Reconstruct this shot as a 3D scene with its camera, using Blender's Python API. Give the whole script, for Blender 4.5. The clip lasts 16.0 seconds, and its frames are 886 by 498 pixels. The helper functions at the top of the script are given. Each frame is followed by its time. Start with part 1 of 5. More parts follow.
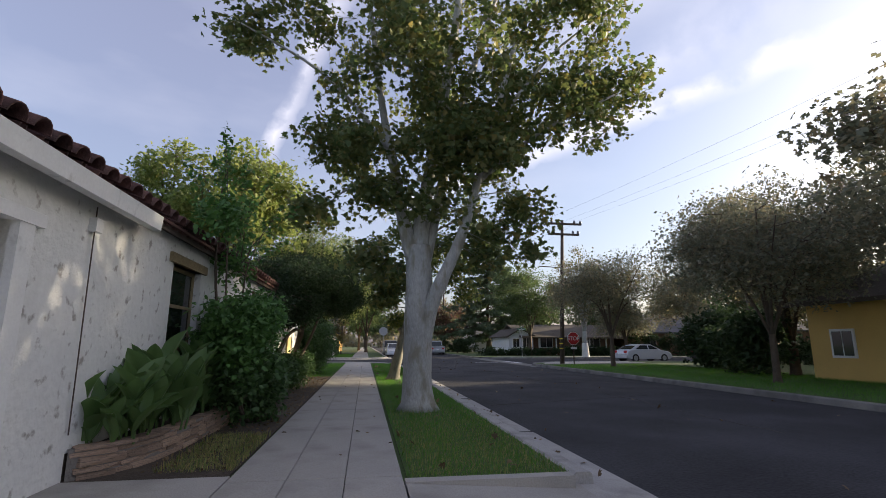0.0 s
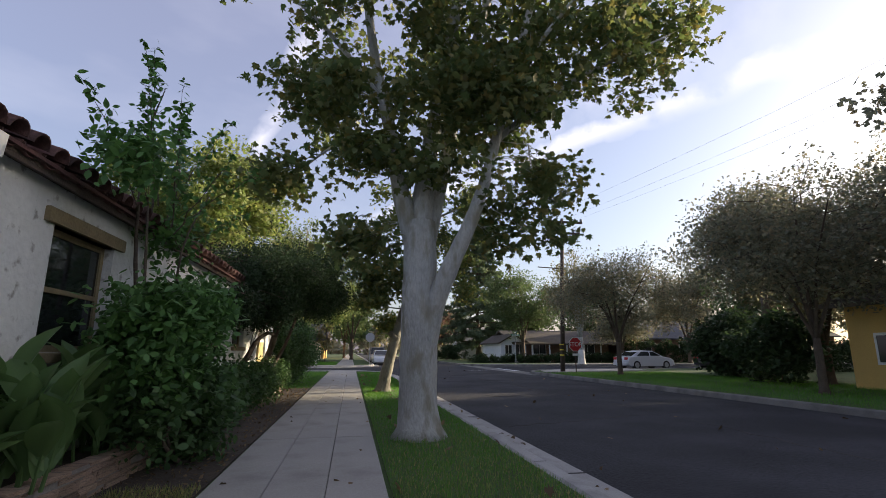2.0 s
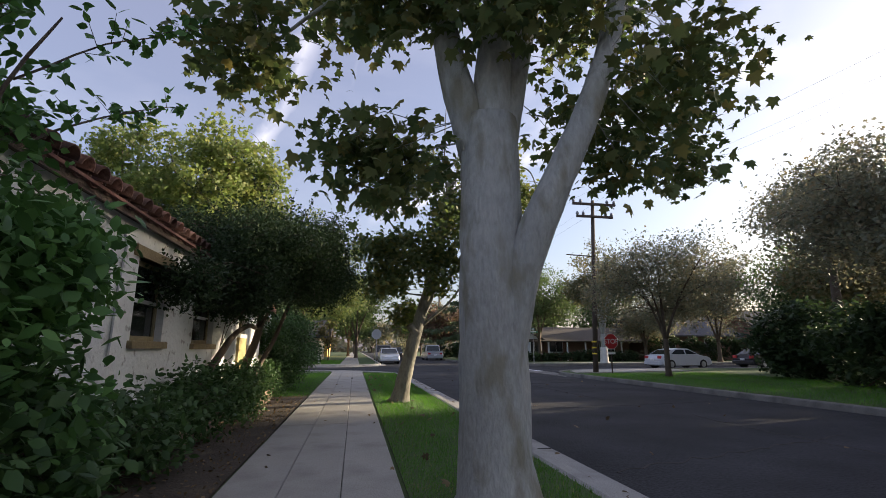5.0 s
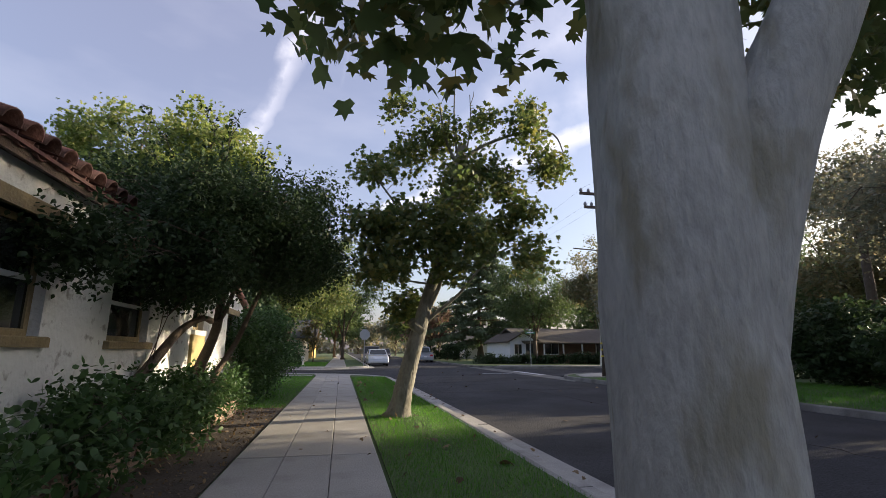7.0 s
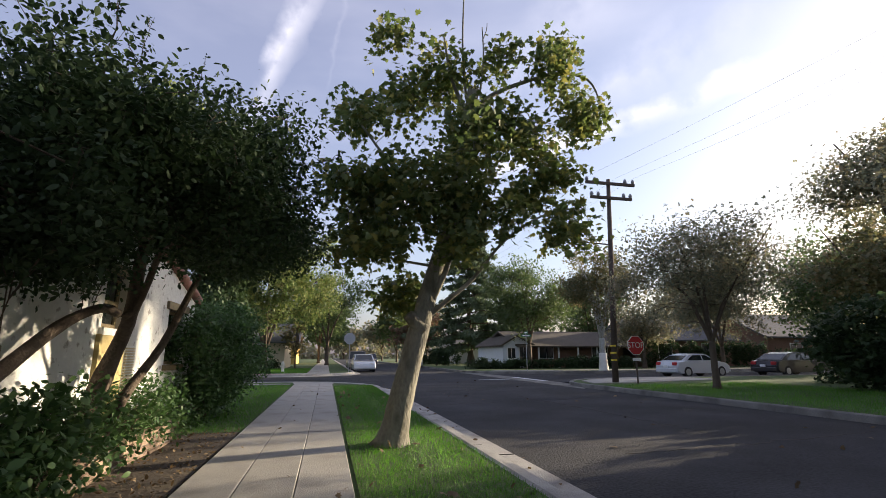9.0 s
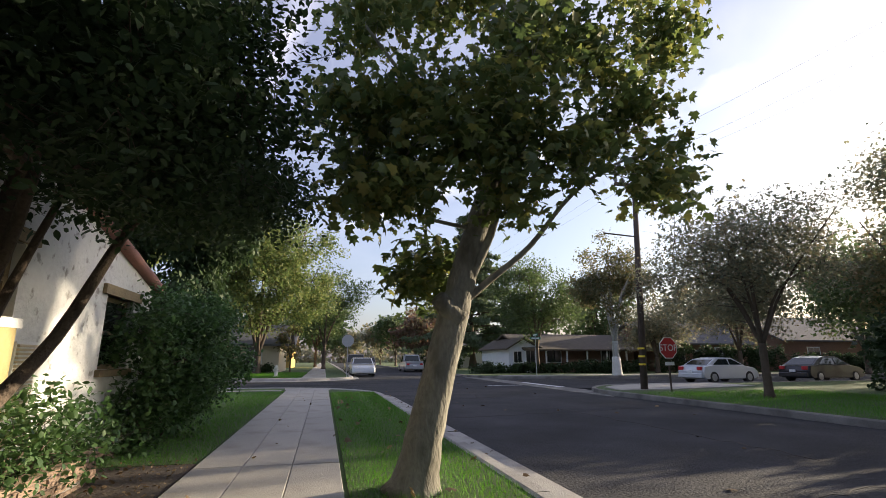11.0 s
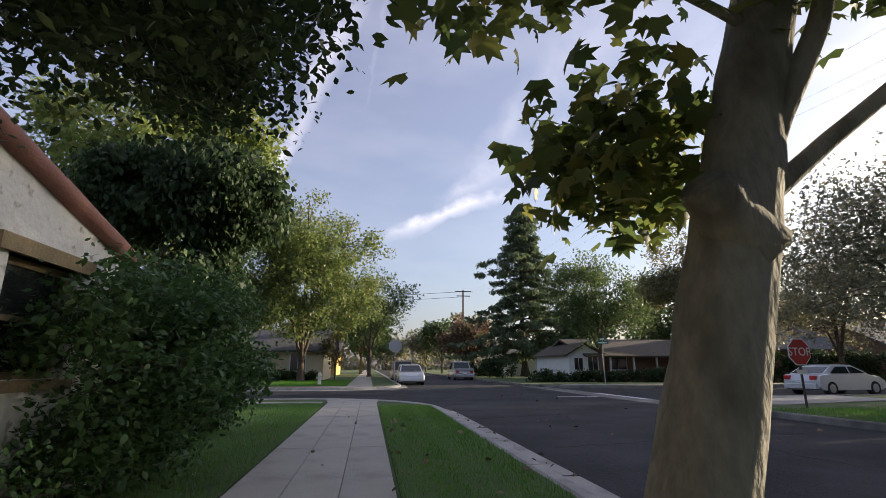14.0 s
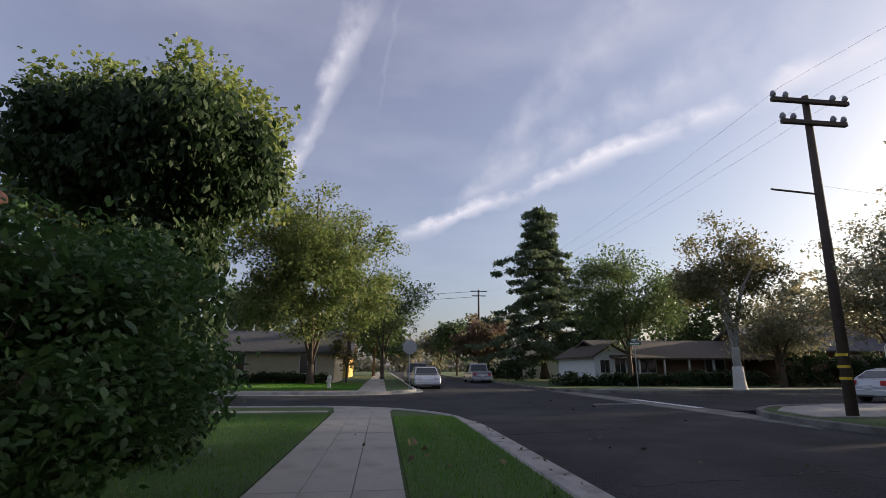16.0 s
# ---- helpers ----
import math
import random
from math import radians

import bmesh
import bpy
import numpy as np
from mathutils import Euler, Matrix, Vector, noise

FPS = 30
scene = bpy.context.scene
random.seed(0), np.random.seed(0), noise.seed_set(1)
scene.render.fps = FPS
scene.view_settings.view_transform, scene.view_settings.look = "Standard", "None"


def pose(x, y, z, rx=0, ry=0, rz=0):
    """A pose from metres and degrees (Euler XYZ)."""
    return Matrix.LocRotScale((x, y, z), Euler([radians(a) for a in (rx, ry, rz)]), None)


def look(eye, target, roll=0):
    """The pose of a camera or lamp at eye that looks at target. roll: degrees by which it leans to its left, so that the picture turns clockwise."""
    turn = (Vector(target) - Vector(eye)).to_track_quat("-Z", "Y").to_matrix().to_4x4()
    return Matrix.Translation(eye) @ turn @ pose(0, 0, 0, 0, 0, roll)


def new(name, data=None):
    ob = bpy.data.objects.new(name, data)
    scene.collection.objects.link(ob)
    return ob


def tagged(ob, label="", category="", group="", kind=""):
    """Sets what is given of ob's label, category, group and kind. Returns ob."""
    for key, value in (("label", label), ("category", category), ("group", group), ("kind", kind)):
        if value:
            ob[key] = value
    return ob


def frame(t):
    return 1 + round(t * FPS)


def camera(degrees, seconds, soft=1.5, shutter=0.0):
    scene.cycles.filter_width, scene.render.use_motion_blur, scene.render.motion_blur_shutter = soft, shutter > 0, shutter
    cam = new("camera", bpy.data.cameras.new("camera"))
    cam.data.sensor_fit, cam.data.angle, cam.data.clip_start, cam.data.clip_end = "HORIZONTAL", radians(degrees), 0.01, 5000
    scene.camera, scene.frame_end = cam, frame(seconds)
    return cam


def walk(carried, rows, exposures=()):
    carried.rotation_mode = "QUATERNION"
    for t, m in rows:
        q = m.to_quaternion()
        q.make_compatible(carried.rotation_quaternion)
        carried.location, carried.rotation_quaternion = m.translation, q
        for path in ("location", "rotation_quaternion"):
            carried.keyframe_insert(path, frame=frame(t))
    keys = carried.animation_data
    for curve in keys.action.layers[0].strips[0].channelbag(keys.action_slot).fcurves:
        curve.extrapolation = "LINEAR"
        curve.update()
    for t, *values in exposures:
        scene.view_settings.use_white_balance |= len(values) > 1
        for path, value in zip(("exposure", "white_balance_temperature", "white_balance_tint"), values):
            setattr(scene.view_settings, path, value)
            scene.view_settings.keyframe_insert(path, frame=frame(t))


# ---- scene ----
cam = camera(84.8, 16.0, soft=0.62)
PATH = [
    (0, (0.15, 1.185, 1.182), (0.455, 3.124, 1.567), 0.1),
    (0.5, (0.135, 1.727, 1.191), (0.437, 3.664, 1.59), 0.1),
    (1, (0.133, 2.292, 1.172), (0.46, 4.225, 1.571), 0.0),
    (1.5, (0.137, 2.842, 1.186), (0.459, 4.772, 1.6), 0.0),
    (2, (0.175, 3.411, 1.159), (0.533, 5.335, 1.571), -0.0),
    (2.5, (0.171, 3.978, 1.196), (0.525, 5.903, 1.606), 0.0),
    (3, (0.135, 4.5, 1.142), (0.527, 6.421, 1.537), 0.0),
    (3.5, (0.123, 5.131, 1.179), (0.474, 7.059, 1.579), 0.0),
    (4, (0.105, 5.626, 1.153), (0.45, 7.555, 1.555), -0.0),
    (4.2, (0.103, 5.869, 1.173), (0.445, 7.798, 1.575), -0.0),
    (6.5, (0.045, 8.35, 1.175), (0.42, 10.272, 1.584), 0.1),
    (7, (0.063, 9.038, 1.167), (0.457, 10.956, 1.577), 0.2),
    (7.5, (0.123, 9.743, 1.183), (0.529, 11.658, 1.594), -0.1),
    (8, (0.152, 10.296, 1.15), (0.568, 12.207, 1.571), -0.2),
    (8.5, (0.187, 10.893, 1.171), (0.617, 12.801, 1.59), -0.2),
    (9, (0.23, 11.382, 1.16), (0.678, 13.284, 1.588), -0.2),
    (9.2, (0.247, 11.583, 1.148), (0.72, 13.479, 1.573), -0.2),
    (11.5, (0.29, 14.072, 1.14), (0.725, 15.971, 1.591), 0.1),
    (12, (0.264, 14.526, 1.154), (0.614, 16.441, 1.612), 0.1),
    (12.5, (0.281, 15.05, 1.128), (0.63, 16.966, 1.585), -0.1),
    (13, (0.241, 15.546, 1.131), (0.572, 17.461, 1.603), -0.1),
    (13.5, (0.231, 16.074, 1.095), (0.544, 17.993, 1.563), -0.2),
    (14, (0.236, 16.606, 1.118), (0.522, 18.529, 1.589), -0.0),
    (14.5, (0.285, 17.18, 1.13), (0.581, 19.106, 1.581), 0.0),
    (15, (0.28, 17.745, 1.132), (0.566, 19.667, 1.607), -0.0),
    (15.5, (0.219, 18.253, 1.13), (0.516, 20.176, 1.592), 0.0),
    (16, (0.265, 18.794, 1.177), (0.499, 20.722, 1.654), 0.1),
]
walk(cam, [(t, look(eye, target, roll)) for t, eye, target, roll in PATH], [(0.0, 1.12), (8.5, 1.18), (12.0, 1.24), (14.0, 1.02), (16.0, 0.62)])

# ---- sky and sun ----
SUN_AZ, SUN_EL = radians(77), radians(11.5)   # azimuth from +y towards +x
world = bpy.data.worlds.new("sky_world")
scene.world = world
world.use_nodes = True
wn, wl = world.node_tree.nodes, world.node_tree.links
wn.clear()
w_out, w_bg = wn.new("ShaderNodeOutputWorld"), wn.new("ShaderNodeBackground")
sky = wn.new("ShaderNodeTexSky")
sky.sky_type, sky.sun_disc = "NISHITA", False
sky.sun_elevation, sky.sun_rotation = SUN_EL, SUN_AZ
sky.air_density, sky.dust_density, sky.ozone_density = 1.0, 2.8, 2.6
w_bg.inputs["Strength"].default_value = 0.09


def wmath(op, a, b=None, c=None):
    n = wn.new("ShaderNodeMath")
    n.operation = op
    for i, v in enumerate((a, b, c)):
        if v is None:
            continue
        if isinstance(v, (int, float)):
            n.inputs[i].default_value = v
        else:
            wl.new(v, n.inputs[i])
    return n.outputs[0]


w_tc = wn.new("ShaderNodeTexCoord")
w_dir = w_tc.outputs["Generated"]


def wdot(v):
    n = wn.new("ShaderNodeVectorMath")
    n.operation = "DOT_PRODUCT"
    wl.new(w_dir, n.inputs[0])
    n.inputs[1].default_value = v
    return n.outputs["Value"]


def streak(a, b, width0, width1, strength, seed):
    """A vapour trail along the great circle from direction a to direction b, width0 wide at a and width1 at b."""
    a, b = Vector(a).normalized(), Vector(b).normalized()
    n = a.cross(b).normalized()
    t = n.cross(a)
    noise_n = wn.new("ShaderNodeTexNoise")
    noise_n.inputs["Scale"].default_value = 16.0
    noise_n.inputs["Detail"].default_value = 9.0
    off = wn.new("ShaderNodeVectorMath")
    off.operation = "ADD"
    wl.new(w_dir, off.inputs[0])
    off.inputs[1].default_value = (seed, 0, 0)
    wl.new(off.outputs[0], noise_n.inputs["Vector"])
    ns = noise_n.outputs["Fac"]
    along = wmath("ARCTAN2", wdot(t), wdot(a))
    span = math.acos(max(-1, min(1, a.dot(b))))
    u = wmath("DIVIDE", along, span)
    width = wmath("MULTIPLY_ADD", u, width1 - width0, width0)
    across = wmath("ADD", wdot(n), wmath("MULTIPLY_ADD", ns, 0.05, -0.025))
    prof = wmath("SUBTRACT", 1.0, wmath("MINIMUM", wmath("DIVIDE", wmath("ABSOLUTE", across), wmath("MAXIMUM", width, 0.002)), 1.0))
    ends = wmath("MULTIPLY", wmath("MULTIPLY", wmath("MINIMUM", wmath("MAXIMUM", wmath("MULTIPLY", u, 9.0), 0.0), 1.0),
                 wmath("MINIMUM", wmath("MAXIMUM", wmath("MULTIPLY", wmath("SUBTRACT", 1.25, u), 3.0), 0.0), 1.0)),
                 wmath("MULTIPLY_ADD", ns, 2.6, -0.7))
    return wmath("MULTIPLY", wmath("MULTIPLY", prof, ends), strength)
trails = [streak((-0.218, 1.0, 0.36), (-0.08, 1.0, 0.79), 0.017, 0.036, 0.8, 0.0),
          streak((0.012, 1.0, 0.257), (1.3, 1.0, 0.85), 0.017, 0.03, 1.1, 3.0),
          streak((-0.03, 1.0, 0.56), (0.012, 1.0, 0.85), 0.005, 0.007, 0.12, 5.0),
          streak((0.2, 1.0, 0.40), (0.66, 1.0, 0.95), 0.03, 0.09, 0.28, 8.0),
          streak((0.12, 1.0, 0.33), (1.0, 1.0, 0.86), 0.02, 0.08, 0.35, 11.0)]
t_sum = trails[0]
for t_one in trails[1:]:
    t_sum = wmath("ADD", t_sum, t_one)
haze = wn.new("ShaderNodeTexNoise")
haze.inputs["Scale"].default_value, haze.inputs["Detail"].default_value = 2.2, 5.0
w_map = wn.new("ShaderNodeMapping")
w_map.inputs["Scale"].default_value = (1.0, 1.0, 3.0)
wl.new(w_dir, w_map.inputs[0])
wl.new(w_map.outputs[0], haze.inputs["Vector"])
cirrus = wmath("MULTIPLY", wmath("MAXIMUM", wmath("MULTIPLY_ADD", haze.outputs["Fac"], 2.0, -0.95), 0.0), 0.35)
t_sum = wmath("MINIMUM", wmath("ADD", t_sum, cirrus), 1.0)
w_mix = wn.new("ShaderNodeMix")
w_mix.data_type = "RGBA"
wl.new(t_sum, w_mix.inputs["Factor"])
veil = wn.new("ShaderNodeVectorMath")     # thin high haze over the whole sky
veil.operation = "ADD"
wl.new(sky.outputs[0], veil.inputs[0])
veil.inputs[1].default_value = (1.25, 1.05, 1.34)
wl.new(veil.outputs[0], w_mix.inputs["A"])
w_mix.inputs["B"].default_value = (6.3, 6.1, 6.8, 1)
wl.new(w_mix.outputs["Result"], w_bg.inputs["Color"])
wl.new(w_bg.outputs[0], w_out.inputs["Surface"])

sun_data = bpy.data.lights.new("sun", "SUN")
sun_data.energy, sun_data.angle, sun_data.color = 5.0, radians(0.6), (1.0, 0.83, 0.6)
sun = new("sun", sun_data)
sun_dir = Vector((math.sin(SUN_AZ) * math.cos(SUN_EL), math.cos(SUN_AZ) * math.cos(SUN_EL), math.sin(SUN_EL)))
sun.matrix_world = look((60 * sun_dir.x, 60 * sun_dir.y, 60 * sun_dir.z), (0, 0, 0))

# ---- materials ----
def mat(name, base, rough=0.8, var=0.25, scale=3.0, fine=40.0, bump=0.3, metal=0.0, tint=None, coords="Object", random_object=0.0, stains=None, stretch=None):
    """A surface of one base colour, varied by broad and fine noise, with a fine relief. stains: (colour, scale, from, to)."""
    m = bpy.data.materials.new(name)
    m.use_nodes = True
    nt = m.node_tree
    n, l = nt.nodes, nt.links
    p = n["Principled BSDF"]
    p.inputs["Roughness"].default_value, p.inputs["Metallic"].default_value = rough, metal
    tc = n.new("ShaderNodeTexCoord")
    where = tc.outputs[coords]
    if stretch:
        mp = n.new("ShaderNodeMapping")
        mp.inputs["Scale"].default_value = stretch
        l.new(where, mp.inputs[0])
        where = mp.outputs[0]
    a, b = n.new("ShaderNodeTexNoise"), n.new("ShaderNodeTexNoise")
    for q, s in ((a, scale), (b, fine)):
        q.inputs["Scale"].default_value, q.inputs["Detail"].default_value = s, 6.0
        l.new(where, q.inputs["Vector"])
    add = n.new("ShaderNodeMath")
    add.operation = "ADD"
    l.new(a.outputs["Fac"], add.inputs[0]), l.new(b.outputs["Fac"], add.inputs[1])
    ramp = n.new("ShaderNodeMapRange")
    ramp.inputs["From Min"].default_value, ramp.inputs["From Max"].default_value = 0.65, 1.35
    l.new(add.outputs[0], ramp.inputs["Value"])
    mix = n.new("ShaderNodeMix")
    mix.data_type = "RGBA"
    l.new(ramp.outputs[0], mix.inputs["Factor"])
    dark = [c * (1 - var) for c in base]
    light = [min(1, c * (1 + var)) for c in (tint or base)]
    mix.inputs["A"].default_value, mix.inputs["B"].default_value = (*dark, 1), (*light, 1)
    col = mix.outputs["Result"]
    if stains:
        st = n.new("ShaderNodeTexNoise")
        st.inputs["Scale"].default_value, st.inputs["Detail"].default_value = stains[1], 8.0
        l.new(where, st.inputs["Vector"])
        sr = n.new("ShaderNodeMapRange")
        sr.inputs["From Min"].default_value, sr.inputs["From Max"].default_value = stains[2], stains[3]
        l.new(st.outputs["Fac"], sr.inputs["Value"])
        sm = n.new("ShaderNodeMix")
        sm.data_type = "RGBA"
        l.new(sr.outputs[0], sm.inputs["Factor"])
        l.new(col, sm.inputs["A"])
        sm.inputs["B"].default_value = (*stains[0], 1)
        col = sm.outputs["Result"]
    if random_object:
        oi = n.new("ShaderNodeObjectInfo")
        hs = n.new("ShaderNodeHueSaturation")
        mr = n.new("ShaderNodeMapRange")
        mr.inputs["To Min"].default_value, mr.inputs["To Max"].default_value = 1 - random_object, 1 + random_object
        l.new(oi.outputs["Random"], mr.inputs["Value"])
        l.new(mr.outputs[0], hs.inputs["Value"])
        l.new(col, hs.inputs["Color"])
        col = hs.outputs["Color"]
    l.new(col, p.inputs["Base Color"])
    if bump:
        bp = n.new("ShaderNodeBump")
        bp.inputs["Strength"].default_value, bp.inputs["Distance"].default_value = bump, 0.02
        l.new(b.outputs["Fac"], bp.inputs["Height"])
        l.new(bp.outputs[0], p.inputs["Normal"])
    return m


def leaf_mat(name, cols, trans=0.35, rough=0.5, gloss=0.3):
    """Leaves: one of several greens per leaf, partly letting light through."""
    m = bpy.data.materials.new(name)
    m.use_nodes = True
    nt = m.node_tree
    n, l = nt.nodes, nt.links
    p, out = n["Principled BSDF"], n["Material Output"]
    p.inputs["Roughness"].default_value = rough
    p.inputs["Specular IOR Level"].default_value = gloss
    geo = n.new("ShaderNodeNewGeometry")
    ramp = n.new("ShaderNodeValToRGB")
    while len(ramp.color_ramp.elements) < len(cols):
        ramp.color_ramp.elements.new(0.5)
    for i, c in enumerate(cols):
        e = ramp.color_ramp.elements[i]
        e.position, e.color = i / max(1, len(cols) - 1), (*[1.75 * v for v in c], 1)
    l.new(geo.outputs["Random Per Island"], ramp.inputs["Fac"])
    l.new(ramp.outputs["Color"], p.inputs["Base Color"])
    tr = n.new("ShaderNodeBsdfTranslucent")
    hs = n.new("ShaderNodeHueSaturation")
    hs.inputs["Saturation"].default_value, hs.inputs["Value"].default_value = 1.1, 1.75
    l.new(ramp.outputs["Color"], hs.inputs["Color"])
    l.new(hs.outputs[0], tr.inputs["Color"])
    ms = n.new("ShaderNodeMixShader")
    ms.inputs["Fac"].default_value = trans
    l.new(p.outputs[0], ms.inputs[1]), l.new(tr.outputs[0], ms.inputs[2])
    l.new(ms.outputs[0], out.inputs["Surface"])
    return m


def glass_mat(name, tint=(0.02, 0.025, 0.025), rough=0.06):
    m = bpy.data.materials.new(name)
    m.use_nodes = True
    p = m.node_tree.nodes["Principled BSDF"]
    p.inputs["Base Color"].default_value = (*tint, 1)
    p.inputs["Roughness"].default_value = rough
    p.inputs["Specular IOR Level"].default_value = 0.6
    return m


M_ASPHALT = mat("asphalt", (0.047, 0.047, 0.051), 0.88, 0.6, 0.6, 30, 1.0, coords="Object", stains=((0.033, 0.033, 0.036), 0.4, 0.5, 0.72))
M_CONC = mat("concrete", (0.37, 0.352, 0.318), 0.9, 0.18, 0.9, 70, 0.45, stains=((0.21, 0.195, 0.17), 1.1, 0.5, 0.76), random_object=0.05)
M_CURB = mat("curb_concrete", (0.38, 0.365, 0.34), 0.9, 0.2, 2.0, 60, 0.4, stains=((0.16, 0.15, 0.14), 1.7, 0.5, 0.8))
# darker concrete for the east kerbs and the valley gutter
M_DARKCURB = mat("old_kerb_concrete", (0.21, 0.20, 0.185), 0.92, 0.3, 1.5, 50, 0.4, stains=((0.09, 0.085, 0.08), 1.3, 0.45, 0.7))
M_REDCURB = mat("red_curb_paint", (0.30, 0.05, 0.04), 0.8, 0.3, 3.0, 60, 0.3, stains=((0.25, 0.22, 0.2), 2.5, 0.55, 0.75))
M_GROOVE = mat("joint_dirt", (0.05, 0.045, 0.04), 0.95, 0.3)
M_LAWN = mat("lawn_soil", (0.06, 0.1, 0.026), 0.95, 0.35, 0.8, 30, 0.6, stains=((0.12, 0.12, 0.05), 0.7, 0.6, 0.9))
M_DIRT = mat("bare_soil", (0.062, 0.047, 0.034), 0.95, 0.4, 2.0, 35, 0.9, stains=((0.11, 0.085, 0.052), 3.0, 0.55, 0.75))
M_STUCCO = mat("white_stucco", (0.69, 0.69, 0.67), 0.9, 0.08, 1.3, 14, 0.9, stains=((0.34, 0.325, 0.30), 7.5, 0.59, 0.68))
M_WHITE = mat("white_paint", (0.72, 0.72, 0.71), 0.6, 0.06, 4, 40, 0.15, stains=((0.35, 0.34, 0.32), 6.0, 0.62, 0.8))
M_TILE = mat("clay_tile", (0.095, 0.043, 0.038), 0.85, 0.3, 4, 30, 0.4, random_object=0.35, stains=((0.05, 0.035, 0.03), 3.0, 0.5, 0.75))
M_RAKE = mat("terracotta_trim", (0.25, 0.12, 0.095), 0.8, 0.2, 4, 50, 0.3)
M_OCHRE = mat("ochre_wood", (0.24, 0.185, 0.10), 0.75, 0.25, 6, 40, 0.35)
M_PANEL = mat("yellow_panel", (0.40, 0.32, 0.14), 0.7, 0.12, 2, 30, 0.2)
# near-black colour stands in for the darkness of unlit rooms
M_UNLIT = mat("unlit_room_black", (0.02, 0.02, 0.02), 0.9, 0.2)
M_GLASS = glass_mat("window_glass")
M_BRICK = mat("planter_stone", (0.34, 0.24, 0.175), 0.9, 0.25, 6, 50, 0.6, random_object=0.3, stains=((0.1, 0.09, 0.08), 5.0, 0.5, 0.75))
M_MORTAR = mat("mortar", (0.22, 0.20, 0.18), 0.95, 0.2, 8, 60, 0.5)
M_BARK_P = mat("plane_bark", (0.385, 0.385, 0.36), 0.85, 0.24, 2.4, 34, 0.9, stains=((0.25, 0.235, 0.18), 5.0, 0.52, 0.66), stretch=(1.0, 1.0, 0.38))
M_BARK_D = mat("dark_bark", (0.10, 0.075, 0.055), 0.9, 0.35, 6, 45, 0.8)
M_BARK_T = mat("tan_bark", (0.25, 0.235, 0.19), 0.9, 0.26, 3.5, 34, 0.9, stains=((0.115, 0.105, 0.08), 4.5, 0.48, 0.66), stretch=(1.0, 1.0, 0.45))
M_BARK_W = mat("whitewashed_bark", (0.62, 0.60, 0.56), 0.9, 0.12, 4, 40, 0.5)
M_POLE = mat("pole_wood", (0.085, 0.062, 0.05), 0.9, 0.3, 5, 60, 0.5)
M_GREY = mat("galvanised", (0.42, 0.43, 0.44), 0.45, 0.1, 8, 60, 0.1, metal=0.7)
M_CERAMIC = mat("grey_porcelain", (0.24, 0.24, 0.27), 0.3, 0.1)
M_RED = mat("sign_red", (0.50, 0.025, 0.03), 0.45, 0.06, 4, 60, 0.05)
M_SIGNW = mat("sign_white", (0.8, 0.8, 0.8), 0.45, 0.03, 4, 60, 0.0)
M_SIGNGREEN = mat("sign_green", (0.03, 0.16, 0.09), 0.45, 0.06, 4, 60, 0.05)
M_YELLOW = mat("yellow_band", (0.75, 0.55, 0.05), 0.5, 0.1)
M_HYD = mat("hydrant_paint", (0.62, 0.60, 0.50), 0.5, 0.1)
M_RUBBER = mat("rubber", (0.02, 0.02, 0.02), 0.8, 0.2)
M_WIRE = mat("wire", (0.02, 0.02, 0.022), 0.6, 0.1)
M_SHINGLE = mat("grey_shingle", (0.11, 0.11, 0.12), 0.9, 0.25, 3, 20, 0.6)
M_SHINGLE_B = mat("brown_shingle", (0.095, 0.078, 0.062), 0.9, 0.25, 3, 20, 0.6)
M_SIDING = mat("white_siding", (0.68, 0.70, 0.74), 0.7, 0.06, 2, 30, 0.2)
M_YELLOWWALL = mat("yellow_stucco", (0.62, 0.40, 0.13), 0.9, 0.1, 1.5, 30, 0.3)
M_CREAM = mat("cream_stucco", (0.55, 0.47, 0.34), 0.9, 0.1, 1.5, 30, 0.3)
M_BRICKWALL = mat("brown_brick_wall", (0.22, 0.13, 0.09), 0.9, 0.25, 6, 50, 0.4)
L_PLANE = leaf_mat("plane_leaves", [(0.041, 0.06, 0.025), (0.053, 0.075, 0.028), (0.066, 0.085, 0.032), (0.082, 0.09, 0.034), (0.072, 0.086, 0.032), (0.125, 0.105, 0.037)], 0.36)
# the yellow end of this ramp puts warm sunlight into the leaf colour
L_PLANE2 = leaf_mat("plane_leaves_sun_yellow", [(0.041, 0.06, 0.024), (0.053, 0.074, 0.027), (0.07, 0.088, 0.03), (0.064, 0.083, 0.03), (0.095, 0.102, 0.034), (0.13, 0.122, 0.04)], 0.36)
L_DARK = leaf_mat("dark_leaves", [(0.017, 0.029, 0.014), (0.023, 0.037, 0.017), (0.031, 0.049, 0.021)], 0.2, 0.55, 0.15)
L_MYRTLE = leaf_mat("myrtle_leaves", [(0.034, 0.074, 0.022), (0.05, 0.105, 0.03), (0.075, 0.145, 0.04)], 0.22)
L_BUSH = leaf_mat("bush_leaves", [(0.024, 0.048, 0.017), (0.034, 0.066, 0.022), (0.05, 0.088, 0.03)], 0.25)
# yellow-green leaves, raised in colour to look strongly sunlit
L_LIT = leaf_mat("sunlit_yellow_green_leaves", [(0.065, 0.09, 0.028), (0.095, 0.12, 0.04), (0.14, 0.145, 0.055)], 0.4)
L_MID = leaf_mat("mid_green_leaves", [(0.036, 0.056, 0.024), (0.05, 0.072, 0.03), (0.072, 0.09, 0.04)], 0.35)
L_GREY = leaf_mat("grey_green_leaves", [(0.068, 0.074, 0.052), (0.09, 0.095, 0.064), (0.12, 0.115, 0.075), (0.13, 0.105, 0.065)], 0.36)
